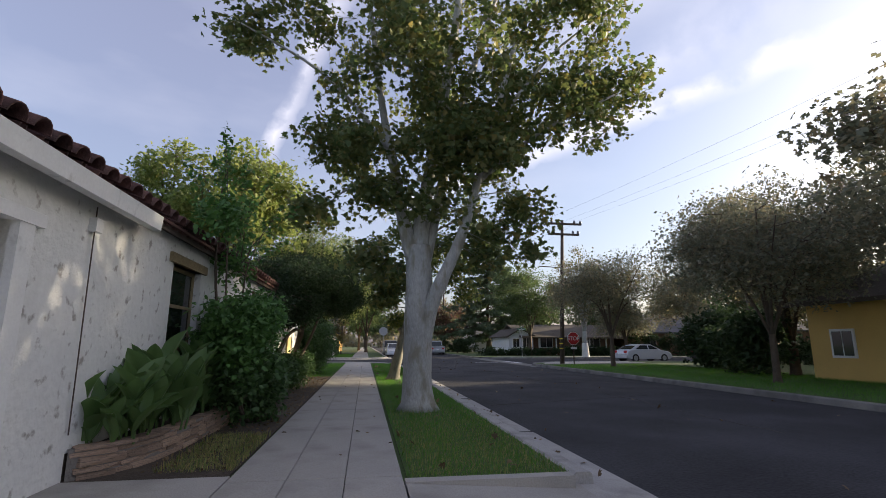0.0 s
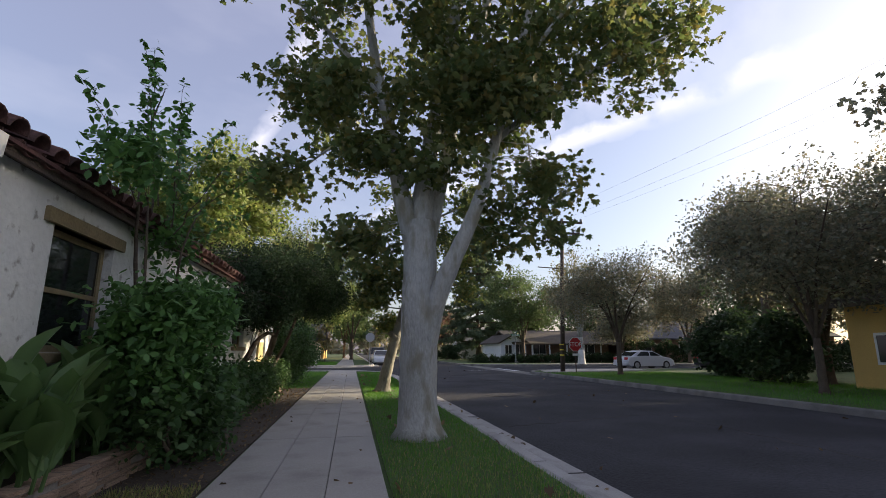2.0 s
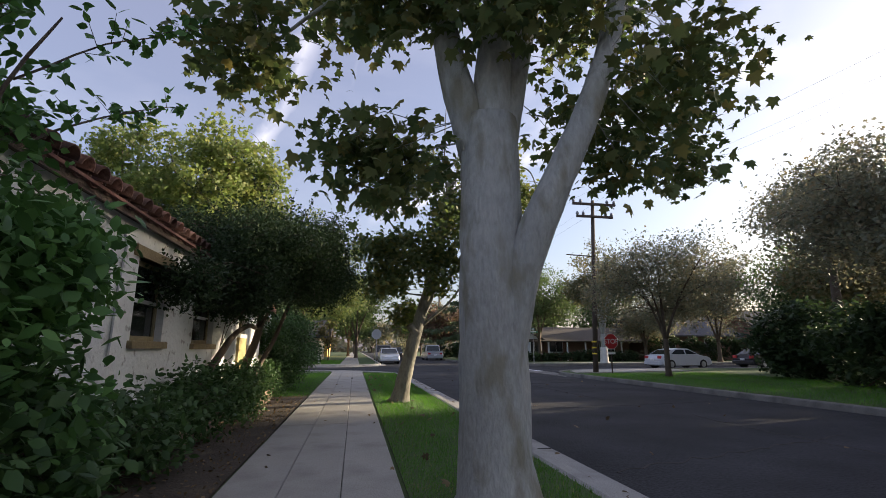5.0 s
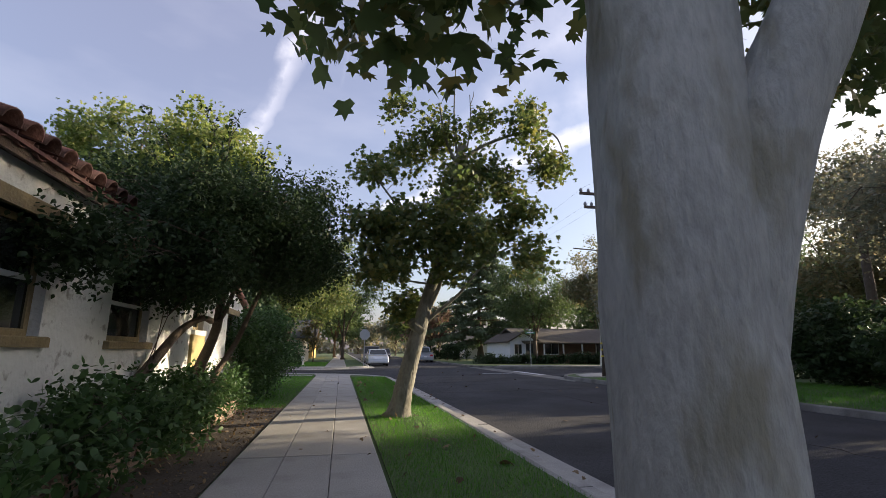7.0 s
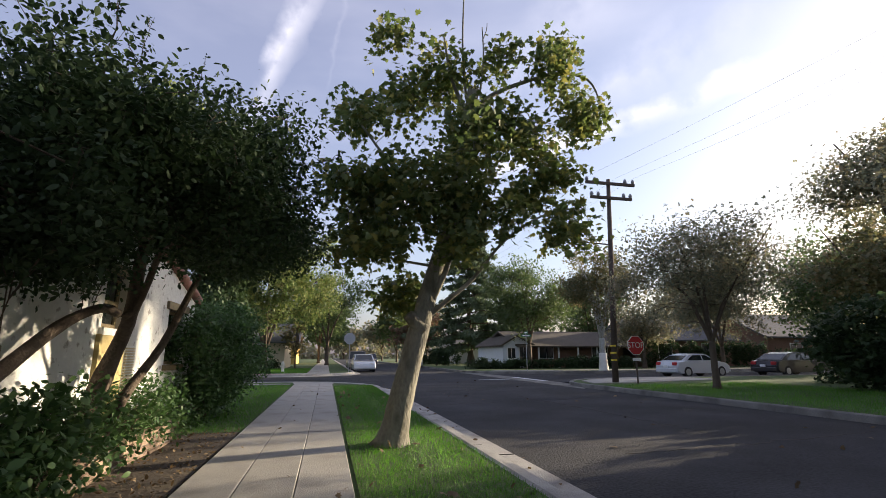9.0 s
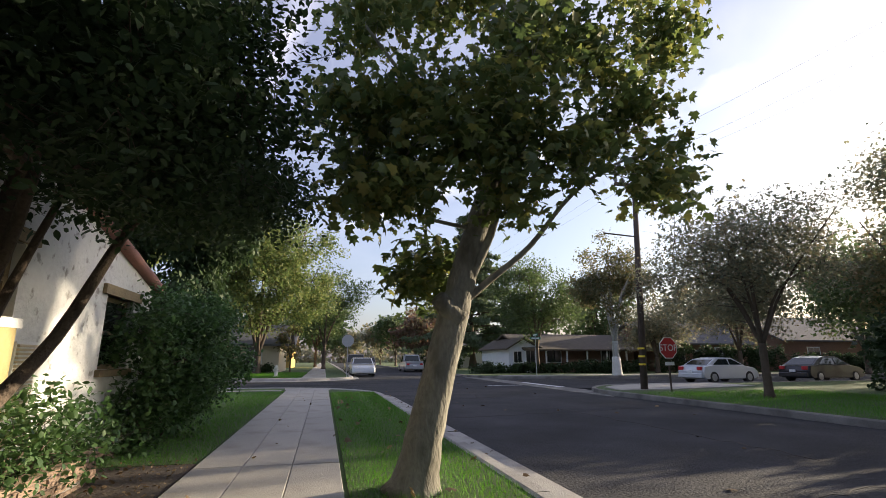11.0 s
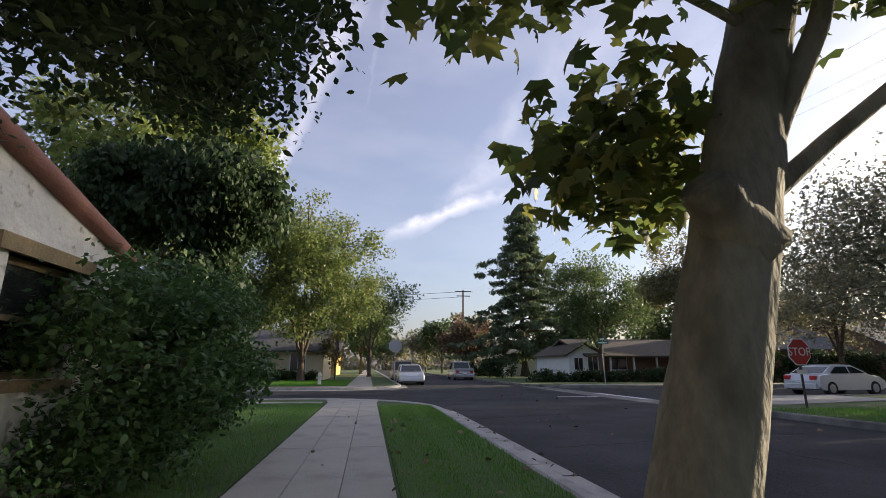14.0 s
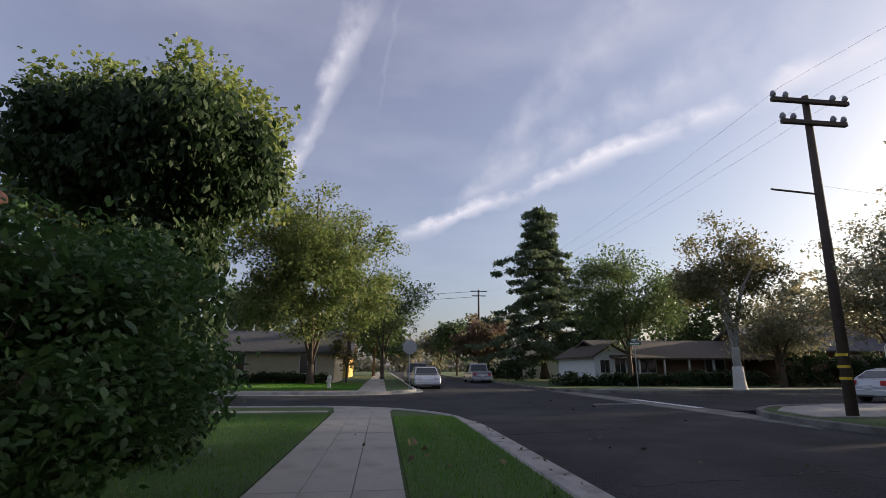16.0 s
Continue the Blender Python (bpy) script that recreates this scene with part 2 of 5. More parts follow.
# dark to pale greens per leaf imitate a crown dappled by sun
L_MIX = leaf_mat("dappled_green_leaves", [(0.042, 0.062, 0.025), (0.065, 0.09, 0.032), (0.09, 0.112, 0.042), (0.13, 0.135, 0.054)], 0.36)
L_OLIVE = leaf_mat("olive_leaves", [(0.055, 0.06, 0.032), (0.08, 0.08, 0.04), (0.12, 0.095, 0.05)], 0.35)
L_CEDAR = leaf_mat("cedar_needles", [(0.05, 0.07, 0.04), (0.075, 0.095, 0.055)], 0.25, 0.7)
L_RUST = leaf_mat("russet_leaves", [(0.06, 0.038, 0.03), (0.085, 0.055, 0.038), (0.06, 0.06, 0.035)], 0.3)
L_CANNA = leaf_mat("canna_leaf", [(0.045, 0.082, 0.03), (0.075, 0.12, 0.042)], 0.3, 0.35)
L_GRASS = leaf_mat("grass_blades", [(0.038, 0.1, 0.015), (0.052, 0.132, 0.02), (0.08, 0.14, 0.03)], 0.3)
L_DRYGRASS = leaf_mat("dry_grass_blades", [(0.07, 0.11, 0.03), (0.12, 0.13, 0.045), (0.22, 0.18, 0.08)], 0.25)
L_LITTER = leaf_mat("fallen_leaves", [(0.05, 0.035, 0.02), (0.085, 0.058, 0.032), (0.14, 0.10, 0.055)], 0.15, 0.7)

M_ASPHALT.node_tree.nodes["Principled BSDF"].inputs["Specular IOR Level"].default_value = 0.2

# ---- builders ----
class Geo:
    """Collects vertices and faces for one mesh."""

    def __init__(self):
        self.v, self.f = [], []

    def add(self, vs, fs):
        o = len(self.v)
        self.v += [tuple(p) for p in vs]
        self.f += [tuple(i + o for i in q) for q in fs]
        return self

    def box(self, x0, y0, z0, x1, y1, z1, c=0.0):
        """A box with its top edges cut by c."""
        if c:
            vs = [(x0, y0, z0), (x1, y0, z0), (x1, y1, z0), (x0, y1, z0), (x0, y0, z1 - c), (x1, y0, z1 - c), (x1, y1, z1 - c), (x0, y1, z1 - c),
                  (x0 + c, y0 + c, z1), (x1 - c, y0 + c, z1), (x1 - c, y1 - c, z1), (x0 + c, y1 - c, z1)]
            fs = [(3, 2, 1, 0), (8, 9, 10, 11)]
            for k in (0, 4):
                fs += [(k + i, k + (i + 1) % 4, k + 4 + (i + 1) % 4, k + 4 + i) for i in range(4)]
        else:
            vs = [(x, y, z) for z in (z0, z1) for x, y in ((x0, y0), (x1, y0), (x1, y1), (x0, y1))]
            fs = [(3, 2, 1, 0), (4, 5, 6, 7)] + [(i, (i + 1) % 4, 4 + (i + 1) % 4, 4 + i) for i in range(4)]
        return self.add(vs, fs)

    def tube(self, pts, radii, sides=8, cap=True, wob=0.0, seed=0):
        pts = [Vector(p) for p in pts]
        vs, fs = [], []
        rnd = random.Random(seed)
        up = Vector((0.3, 0.9, 0.1))
        for i, p in enumerate(pts):
            d = (pts[min(i + 1, len(pts) - 1)] - pts[max(i - 1, 0)]).normalized()
            s = d.cross(up)
            if s.length < 0.05:
                s = d.cross(Vector((1, 0, 0)))
            s.normalize()
            t = d.cross(s)
            for k in range(sides):
                a = 2 * math.pi * k / sides
                r = radii[i] * (1 + wob * (rnd.random() - 0.5))
                vs.append(p + r * (math.cos(a) * s + math.sin(a) * t))
        for i in range(len(pts) - 1):
            for k in range(sides):
                a, b = i * sides + k, i * sides + (k + 1) % sides
                fs.append((a, b, b + sides, a + sides))
        if cap:
            fs.append(tuple(range(sides))[::-1])
            fs.append(tuple(range((len(pts) - 1) * sides, len(pts) * sides)))
        return self.add(vs, fs)

    def prism(self, poly, axis, a, b):
        """A polygon of 2D points pushed along an axis from a to b."""
        def at(p, w):
            return {"x": (w, p[0], p[1]), "y": (p[0], w, p[1]), "z": (p[0], p[1], w)}[axis]
        n = len(poly)
        self.add([at(p, a) for p in poly] + [at(p, b) for p in poly],
                 [tuple(range(n))[::-1], tuple(range(n, 2 * n))] + [(i, (i + 1) % n, n + (i + 1) % n, n + i) for i in range(n)])
        return self

    def mesh(self, name, smooth=False):
        me = bpy.data.meshes.new(name)
        me.from_pydata(self.v, [], self.f)
        me.update()
        bm = bmesh.new()
        bm.from_mesh(me)
        bmesh.ops.recalc_face_normals(bm, faces=bm.faces)
        bm.to_mesh(me)
        bm.free()
        if smooth:
            me.polygons.foreach_set("use_smooth", [True] * len(me.polygons))
        return me


def thing(name, label, category, group="", at=(0, 0, 0), rz=0):
    ob = tagged(new(name), label, category, group)
    ob.matrix_world = pose(*at, 0, 0, rz)
    return ob


def part(name, geo, material, parent=None, label="", smooth=False, kind=""):
    me = geo if isinstance(geo, bpy.types.Mesh) else geo.mesh(name, smooth)
    if material and not me.materials:
        me.materials.append(material)
    ob = new(name, me)
    if parent:
        ob.parent = parent
    if label or kind:
        tagged(ob, label, kind=kind)
    return ob


def structure(name, geo, material, label, smooth=False, category=""):
    return tagged(part(name, geo, material, None, "", smooth), label, category or name.split("_")[0], kind="structure")


# leaf outlines: vertices and triangles, stem at the origin, tip along +y
def fan(outline, bend=0.15):
    vs = [(0.0, 0.35, 0.0)] + [(x, y, -bend * (x * x * 2.2 + (y - 0.3) ** 2)) for x, y in outline]
    n = len(outline)
    return np.array(vs), np.array([(0, 1 + i, 1 + (i + 1) % n) for i in range(n)])


LEAF_STAR = fan([(0, 0), (0.28, -0.08), (0.52, 0.22), (0.3, 0.38), (0.46, 0.7), (0.16, 0.62), (0, 1.0), (-0.16, 0.62), (-0.46, 0.7), (-0.3, 0.38), (-0.52, 0.22), (-0.28, -0.08)], 0.25)
LEAF_OVAL = fan([(0, 0), (0.24, 0.25), (0.26, 0.55), (0, 1.0), (-0.26, 0.55), (-0.24, 0.25)], 0.3)
LEAF_QUAD = (np.array([(0, 0, 0), (0.3, 0.45, -0.06), (0, 1, -0.05), (-0.3, 0.45, -0.06)]), np.array([(0, 1, 2), (0, 2, 3)]))
LEAF_SPRIG = (np.array([(0, 0, 0), (0.42, 0.3, -0.05), (0.1, 0.45, 0.0), (0.36, 0.75, -0.1), (0, 1, -0.05), (-0.34, 0.7, -0.1), (-0.1, 0.45, 0), (-0.42, 0.35, -0.05)]),
              np.array([(0, 1, 2), (2, 3, 4), (4, 5, 6), (6, 7, 0), (0, 2, 6), (2, 4, 6)]))
BLADE = (np.array([(-0.05, 0, 0), (0.05, 0, 0), (0, 0.55, 0.06), (0, 1, 0.22)]), np.array([(0, 1, 2), (0, 2, 3)]))


def leaves(name, places, size, template, material, parent, seed=0, droop=0.3, spread=0.45, kind="stuff", label="", upright=False):
    """Many leaves as one mesh: one leaf at each place, turned at random, hanging by droop."""
    rng = np.random.default_rng(seed)
    tv, tf = template
    places = np.asarray(places, float)
    n = len(places)
    yaw = rng.uniform(0, 2 * np.pi, n)
    if upright:
        pitch = np.pi / 2 + rng.normal(0, 0.35, n)
    else:
        pitch = rng.normal(-droop, 0.6, n)
    roll = rng.normal(0, 0.6, n)
    s = size * (1 + spread * (rng.random(n) * 2 - 1))
    cy, sy, cp, sp, cr, sr = np.cos(yaw), np.sin(yaw), np.cos(pitch), np.sin(pitch), np.cos(roll), np.sin(roll)
    x, y, z = tv[:, 0][None, :], tv[:, 1][None, :], tv[:, 2][None, :]
    x1, z1 = x * cr[:, None] + z * sr[:, None], -x * sr[:, None] + z * cr[:, None]
    y2, z2 = y * cp[:, None] - z1 * sp[:, None], y * sp[:, None] + z1 * cp[:, None]
    x3, y3 = x1 * cy[:, None] - y2 * sy[:, None], x1 * sy[:, None] + y2 * cy[:, None]
    co = np.stack([x3, y3, z2], -1) * s[:, None, None] + places[:, None, :]
    nv, nf = len(tv), len(tf)
    idx = (tf[None, :, :] + (np.arange(n) * nv)[:, None, None]).reshape(-1)
    me = bpy.data.meshes.new(name)
    me.vertices.add(n * nv)
    me.vertices.foreach_set("co", co.reshape(-1))
    me.loops.add(len(idx))
    me.loops.foreach_set("vertex_index", idx.astype(np.int32))
    me.polygons.add(n * nf)
    me.polygons.foreach_set("loop_start", np.arange(0, n * nf * 3, 3, dtype=np.int32))
    me.polygons.foreach_set("use_smooth", np.ones(n * nf, dtype=bool))
    me.update()
    me.validate()
    me.materials.append(material)
    ob = new(name, me)
    if parent:
        ob.parent = parent
    return tagged(ob, label, kind=kind)


def in_blobs(blobs, rng, gap=0.0, freq=0.6, shell=0.6):
    """Places spread through ellipsoids (x, y, z, rx, ry, rz, count), fuller towards the skin, with gaps."""
    out = []
    for bx, by, bz, rx, ry, rz, count in blobs:
        made = tries = 0
        while made < count and tries < count * 12:
            tries += 1
            d = rng.normal(0, 1, 3)
            d /= np.linalg.norm(d)
            r = rng.random() ** (1 / (1 + 2 * shell))
            p = Vector((bx + d[0] * rx * r, by + d[1] * ry * r, bz + d[2] * rz * r))
            edge = 1.0 + 0.5 * noise.noise(Vector((d[0] * 1.7 + bx, d[1] * 1.7 + by, d[2] * 1.7 + bz)))
            if r > edge or noise.noise(p * freq) < gap:
                continue
            out.append(p)
            made += 1
    return out


def tree(name, label, limbs, blobs, leaf, size, per, material, bark, seed=1, clump=0.3, gap=-0.15, freq=0.6, twig=0.012, sides=10, droop=0.4,
         extra=(), shell=0.6, flat=0.7, category="tree", group="", wood_kind="", shoots=()):
    """A tree: limbs (points, first radius, last radius), a crown of clumps inside blobs, each clump on its own twig."""
    rng = np.random.default_rng(seed)
    base = limbs[0][0][0]
    ob = thing(name, label, category, group, base)
    inv = Matrix.Translation(-Vector(base))
    wood = Geo()
    nodes = []
    for k, (pts, r0, r1) in enumerate(limbs):
        pts = [Vector(p) for p in pts]
        fine = []
        for i in range(len(pts) - 1):
            p0, p1, p2, p3 = pts[max(i - 1, 0)], pts[i], pts[i + 1], pts[min(i + 2, len(pts) - 1)]
            for j in range(4):
                t = j / 4
                fine.append(0.5 * (2 * p1 + (p2 - p0) * t + (2 * p0 - 5 * p1 + 4 * p2 - p3) * t * t + (3 * p1 - p0 - 3 * p2 + p3) * t ** 3))
        fine.append(pts[-1])
        radii = [r0 + (r1 - r0) * (i / (len(fine) - 1)) ** 0.8 for i in range(len(fine))]
        if k == 0:
            for i, p in enumerate(fine):
                h = p.z - fine[0].z
                radii[i] *= 1 + 0.52 * math.exp(-h / 0.13)
        wood.tube([inv @ p for p in fine], radii, sides if k == 0 else max(6, sides - 3), True, 0.10, seed + k)
        nodes += [(p, r) for p, r in zip(fine, radii) if k > 0 or p.z - fine[0].z > 1.2]
    part("trunk", wood, bark, ob, smooth=True, kind=wood_kind)
    centres = in_blobs(blobs, rng, gap, freq, shell) + [Vector(p) for p in extra]
    twigs = Geo()
    co = np.array([n[0][:] for n in nodes])
    for i, c in enumerate(centres):
        d = np.linalg.norm(co - np.array(c[:]), axis=1) + np.where(co[:, 2] > c.z + 0.3, 1.0, 0)
        a = nodes[int(np.argmin(d))][0]
        mid = a.lerp(c, 0.5) + Vector((0, 0, 0.12 * (c - a).length)) + Vector(rng.normal(0, 0.05, 3)) * (c - a).length
        r = twig * (0.6 + 0.35 * (c - a).length)
        twigs.tube([inv @ a, inv @ mid, inv @ c], [r, r * 0.7, r * 0.3], 4, False)
        if i % 3 == 0:
            nodes.append((mid, r))
            co = np.vstack([co, mid[:]])
    spray = []
    for a, b in shoots:
        a, b = Vector(a), Vector(b)
        ln = (b - a).length
        way = []
        for k in range(9):
            q = k / 8
            way.append(a.lerp(b, q) + Vector((0, 0, 0.22 * ln * q * (1 - q))) + Vector(rng.normal(0, 0.012, 3)))
        twigs.tube([inv @ p for p in way], [0.009 * (1 - 0.8 * k / 8) for k in range(9)], 4, False)
        for k in range(int(ln / 0.1)):
            q = 0.12 + 0.88 * (k + 0.5) / int(ln / 0.1)
            p = way[min(7, int(q * 8))].lerp(way[min(7, int(q * 8)) + 1], q * 8 - min(7, int(q * 8)))
            side = Vector(rng.normal(0, 1, 3)).normalized() * (0.06 + 0.2 * (1 - q)) + Vector((0, 0, 0.05))
            twigs.tube([inv @ p, inv @ (p + side)], [0.003, 0.0015], 3, False)
            spray += [(inv @ (p + side * w))[:] for w in (0.05, 0.3, 0.5, 0.7, 0.9, 1.05, 1.1)]
    if spray:
        leaves("shoot_leaves", np.array(spray) + rng.normal(0, 0.012, (len(spray), 3)), size * 0.95, leaf, material, ob, seed + 7, 0.1)
    if centres:
        part("twigwork", twigs, bark, ob, kind="stuff")
        cl = np.repeat(np.array([(inv @ c)[:] for c in centres]), per, axis=0)
        off = np.clip(rng.normal(0, 1, cl.shape), -1.7, 1.7) * np.array([clump, clump, clump * flat])
        leaves("crown", cl + off, size, leaf, material, ob, seed, droop)
    return ob

# ---- ground, roads, kerbs ----
KERB_L, KERB_R = 2.1, 10.5          # lawn side of the kerbs of the street
CROSS = {"sw": 35.0, "nw": 44.4, "se": 34.4, "ne": 44.6}
ROAD_Z = -0.13

g = Geo().box(-900, -900, -1.2, 900, 900, -0.30)
structure("ground", g, M_LAWN, "broad flat ground of dry grass and soil", category="ground")

g = Geo().box(2.0, -60, -0.29, 10.6, 320, ROAD_Z)
g.box(-160, 34.5, -0.29, 2.0, 45.0, ROAD_Z).box(10.6, 33.9, -0.29, 160, 45.0, ROAD_Z)
structure("road", g, M_ASPHALT, "worn dark grey asphalt street with a crossing", category="road")


def arc(cx, cy, r, a0, a1, n=10):
    return [(cx + r * math.cos(radians(a0 + (a1 - a0) * i / n)), cy + r * math.sin(radians(a0 + (a1 - a0) * i / n))) for i in range(n + 1)]


def kerb_line(corner, r):
    x = KERB_L if corner[1] == "w" else KERB_R
    y = CROSS[corner]
    s, w = corner[0] == "s", corner[1] == "w"
    cx, cy = x + (-r if w else r), y + (-r if s else r)
    a0, a1 = {(1, 1): (0, 90), (0, 1): (0, -90), (1, 0): (180, 90), (0, 0): (180, 270)}[(int(s), int(w))]
    return [(x, -60 if s else 320)] + arc(cx, cy, r, a0, a1) + [(-160 if w else 160, y)]


def sweep(line, side, offs, material, name, label, parent=None, skip=None):
    """A profile of (distance to the road, height) swept along a kerb line."""
    g = Geo()
    n = len(line)
    rings = []
    for i, p in enumerate(line):
        a, b = Vector(line[max(i - 1, 0)]), Vector(line[min(i + 1, n - 1)])
        d = (b - a).normalized()
        nrm = Vector((d.y, -d.x)) * side
        rings.append([(p[0] + nrm.x * o, p[1] + nrm.y * o, z) for o, z in offs])
    m = len(offs)
    for i in range(n - 1):
        g.add(rings[i] + rings[i + 1], [(k, k + 1, m + k + 1, m + k) for k in range(m - 1)])
    g.add(rings[0], [tuple(range(m))]).add(rings[-1], [tuple(range(m))])
    return structure(name, g, material, label, category="kerb")


PROFILE = [(-0.02, -0.29), (-0.02, 0.0), (0.02, 0.022), (0.15, 0.022), (0.175, 0.0), (0.19, ROAD_Z + 0.02), (0.6, ROAD_Z + 0.012), (0.61, -0.29)]
RADII = {"sw": 4.4, "nw": 4.0, "se": 4.6, "ne": 4.0}
NARROW = [(-0.02, -0.29), (-0.02, 0.0), (0.02, 0.022), (0.13, 0.022), (0.155, 0.0), (0.17, ROAD_Z + 0.012), (0.18, -0.29)]
for corner, side in (("sw", 1), ("nw", -1), ("se", -1), ("ne", 1)):
    line = kerb_line(corner, RADII[corner])
    if corner == "sw":
        low = [(o, -0.085 if z > -0.05 else z) for o, z in PROFILE]
        sweep([(KERB_L, -60), (KERB_L, 2.2)], side, PROFILE, M_CURB, "kerb_start", "pale concrete kerb and gutter beside the street")
        sweep([(KERB_L, 2.2), (KERB_L, 5.74)], side, low, M_CURB, "kerb_drop", "lowered concrete kerb at a driveway")
        line = [(KERB_L, 5.74), (KERB_L, 12), (KERB_L, 20)] + line[1:]
    sweep(line, side, NARROW if corner[1] == "e" else PROFILE, M_DARKCURB if corner[1] == "e" else M_CURB, "kerb_" + corner, "pale concrete kerb and gutter, stained and worn")
    # the block behind the kerb
    poly = line[:] + [((-160 if corner[1] == "w" else 160), line[0][1])]
    if corner == "sw":
        poly = [(KERB_L, -60), (KERB_L, 1.6), (0.525, 1.6), (0.525, 5.74)] + poly[:-1] + [(-160, -60)]
    structure("verge_" + corner, Geo().prism(poly, "z", -0.29, -0.012), M_LAWN, "flat lawn and soil behind the kerb", category="lawn")

structure("red_kerb", Geo().box(-7.5, 44.36, -0.1, -1.7, 44.56, 0.028), M_REDCURB, "red painted stretch of kerb, faded", category="kerb")

# pavement: slabs with joints
pav = structure("pavement", Geo().box(-1.0, -40, -0.25, 0.52, 34.6, -0.004), M_GROOVE, "grey concrete pavement with tooled joints", category="pavement")
JOINTS = [-12.5, -7.9, -3.3, 1.28, 5.86, 10.5, 14.95, 19.5, 23.98, 28.4, 33.0]
slab_meshes = {}
for ya, yb in zip(JOINTS[:-1], JOINTS[1:]):
    for k in range(3):
        xa = -1.0 + 0.5067 * k
        w, ln = 0.5067 - 0.006, round(yb - ya - 0.022, 3)
        if ln not in slab_meshes:
            slab_meshes[ln] = Geo().box(0, 0, -0.24, w, ln, 0.02, 0.007).mesh("slab")
        o = part("slab", slab_meshes[ln], M_CONC, pav)
        o.location = (xa + 0.003, ya + 0.011, random.uniform(-0.003, 0.003))
g = Geo().prism([(-1.0, 33.02), (0.52, 33.02), (0.62, 33.9), (-0.2, 34.6), (-1.2, 34.75)], "z", -0.24, 0.02)
part("ramp", g, M_CONC, pav)

# driveway and apron by the garage
dr = structure("driveway", Geo().box(-14, 1.2, -0.25, -1.012, 6.1, 0.012), M_CONC, "grey concrete driveway in front of the garage", category="driveway")
g = Geo().add([(0.53, 1.6, 0.02), (0.53, 5.72, 0.02), (2.14, 5.72, -0.085), (2.14, 1.6, -0.085)], [(0, 1, 2, 3)])
g.box(0.53, 5.60, -0.2, 2.05, 5.74, 0.03)
part("apron", g, M_CONC, dr)

# lawns: soil sheets with blades of grass
def lawn(name, label, x0, y0, x1, y1, n, mat_soil, mat_blade, h, seed, z=0.004, keep=None):
    ob = structure(name, Geo().box(x0, y0, -0.2, x1, y1, z), mat_soil, label, category="lawn")
    rng = np.random.default_rng(seed)
    p = np.stack([rng.uniform(x0, x1, n), rng.uniform(y0, y1, n), np.full(n, z)], -1)
    if keep:
        p = p[[keep(a[0], a[1]) for a in p]]
    leaves("grass", p, h, BLADE, mat_blade, ob, seed, upright=True)
    return ob


lawn("lawn_strip", "mown green grass strip between pavement and kerb", 0.56, 5.76, 2.08, 31.5, 60000, M_LAWN, L_GRASS, 0.045, 5)
lawn("lawn_corner", "short green lawn beside the pavement", -4.6, 19.9, -1.04, 32.6, 42000, M_LAWN, L_GRASS, 0.045, 6)
bed = structure("bed", Geo().box(-2.6, 6.12, -0.2, -1.03, 19.85, 0.008), M_DIRT, "bare soil bed with dry leaves beside the pavement", category="soil")

# concrete at the far corner, and the valley gutter across the side street
structure("corner_walk", Geo().prism([(11.15, 30.4), (12.6, 30.2), (18.5, 31.6), (18.5, 34.3), (15.2, 34.3), (13.0, 33.6), (11.6, 32.2)], "z", -0.2, 0.012), M_CONC, "pale concrete walk at the street corner", category="pavement")
structure("valley_gutter", Geo().prism([(10.0, 29.0), (10.7, 30.8), (11.2, 33.0), (11.2, 46.5), (10.1, 48.0), (9.95, 40)], "z", -0.2, ROAD_Z + 0.012), M_DARKCURB, "shallow concrete gutter across the side street", category="kerb")
structure("far_walk", Geo().box(12.5, 46.2, -0.2, 90, 47.6, 0.012), M_CONC, "concrete pavement along the side street", category="pavement")
structure("north_walk", Geo().box(-1.0, 45.2, -0.2, 0.5, 180, 0.012).box(-40, 44.9, -0.2, -1.01, 46.1, 0.01), M_CONC, "concrete pavement beyond the crossing", category="pavement")
lawn("lawn_north", "sunlit green lawn on the far corner", -16.0, 46.15, -1.04, 58.0, 45000, M_LAWN, L_GRASS, 0.09, 10)
lawn("lawn_east", "green lawn across the street", 10.55, 6.0, 17.5, 28.6, 60000, M_LAWN, L_GRASS, 0.075, 9)
structure("side_walk", Geo().box(-40, 33.0, -0.2, -1.2, 33.5, 0.008), M_CONC, "narrow concrete edge by the corner lawn", category="pavement")

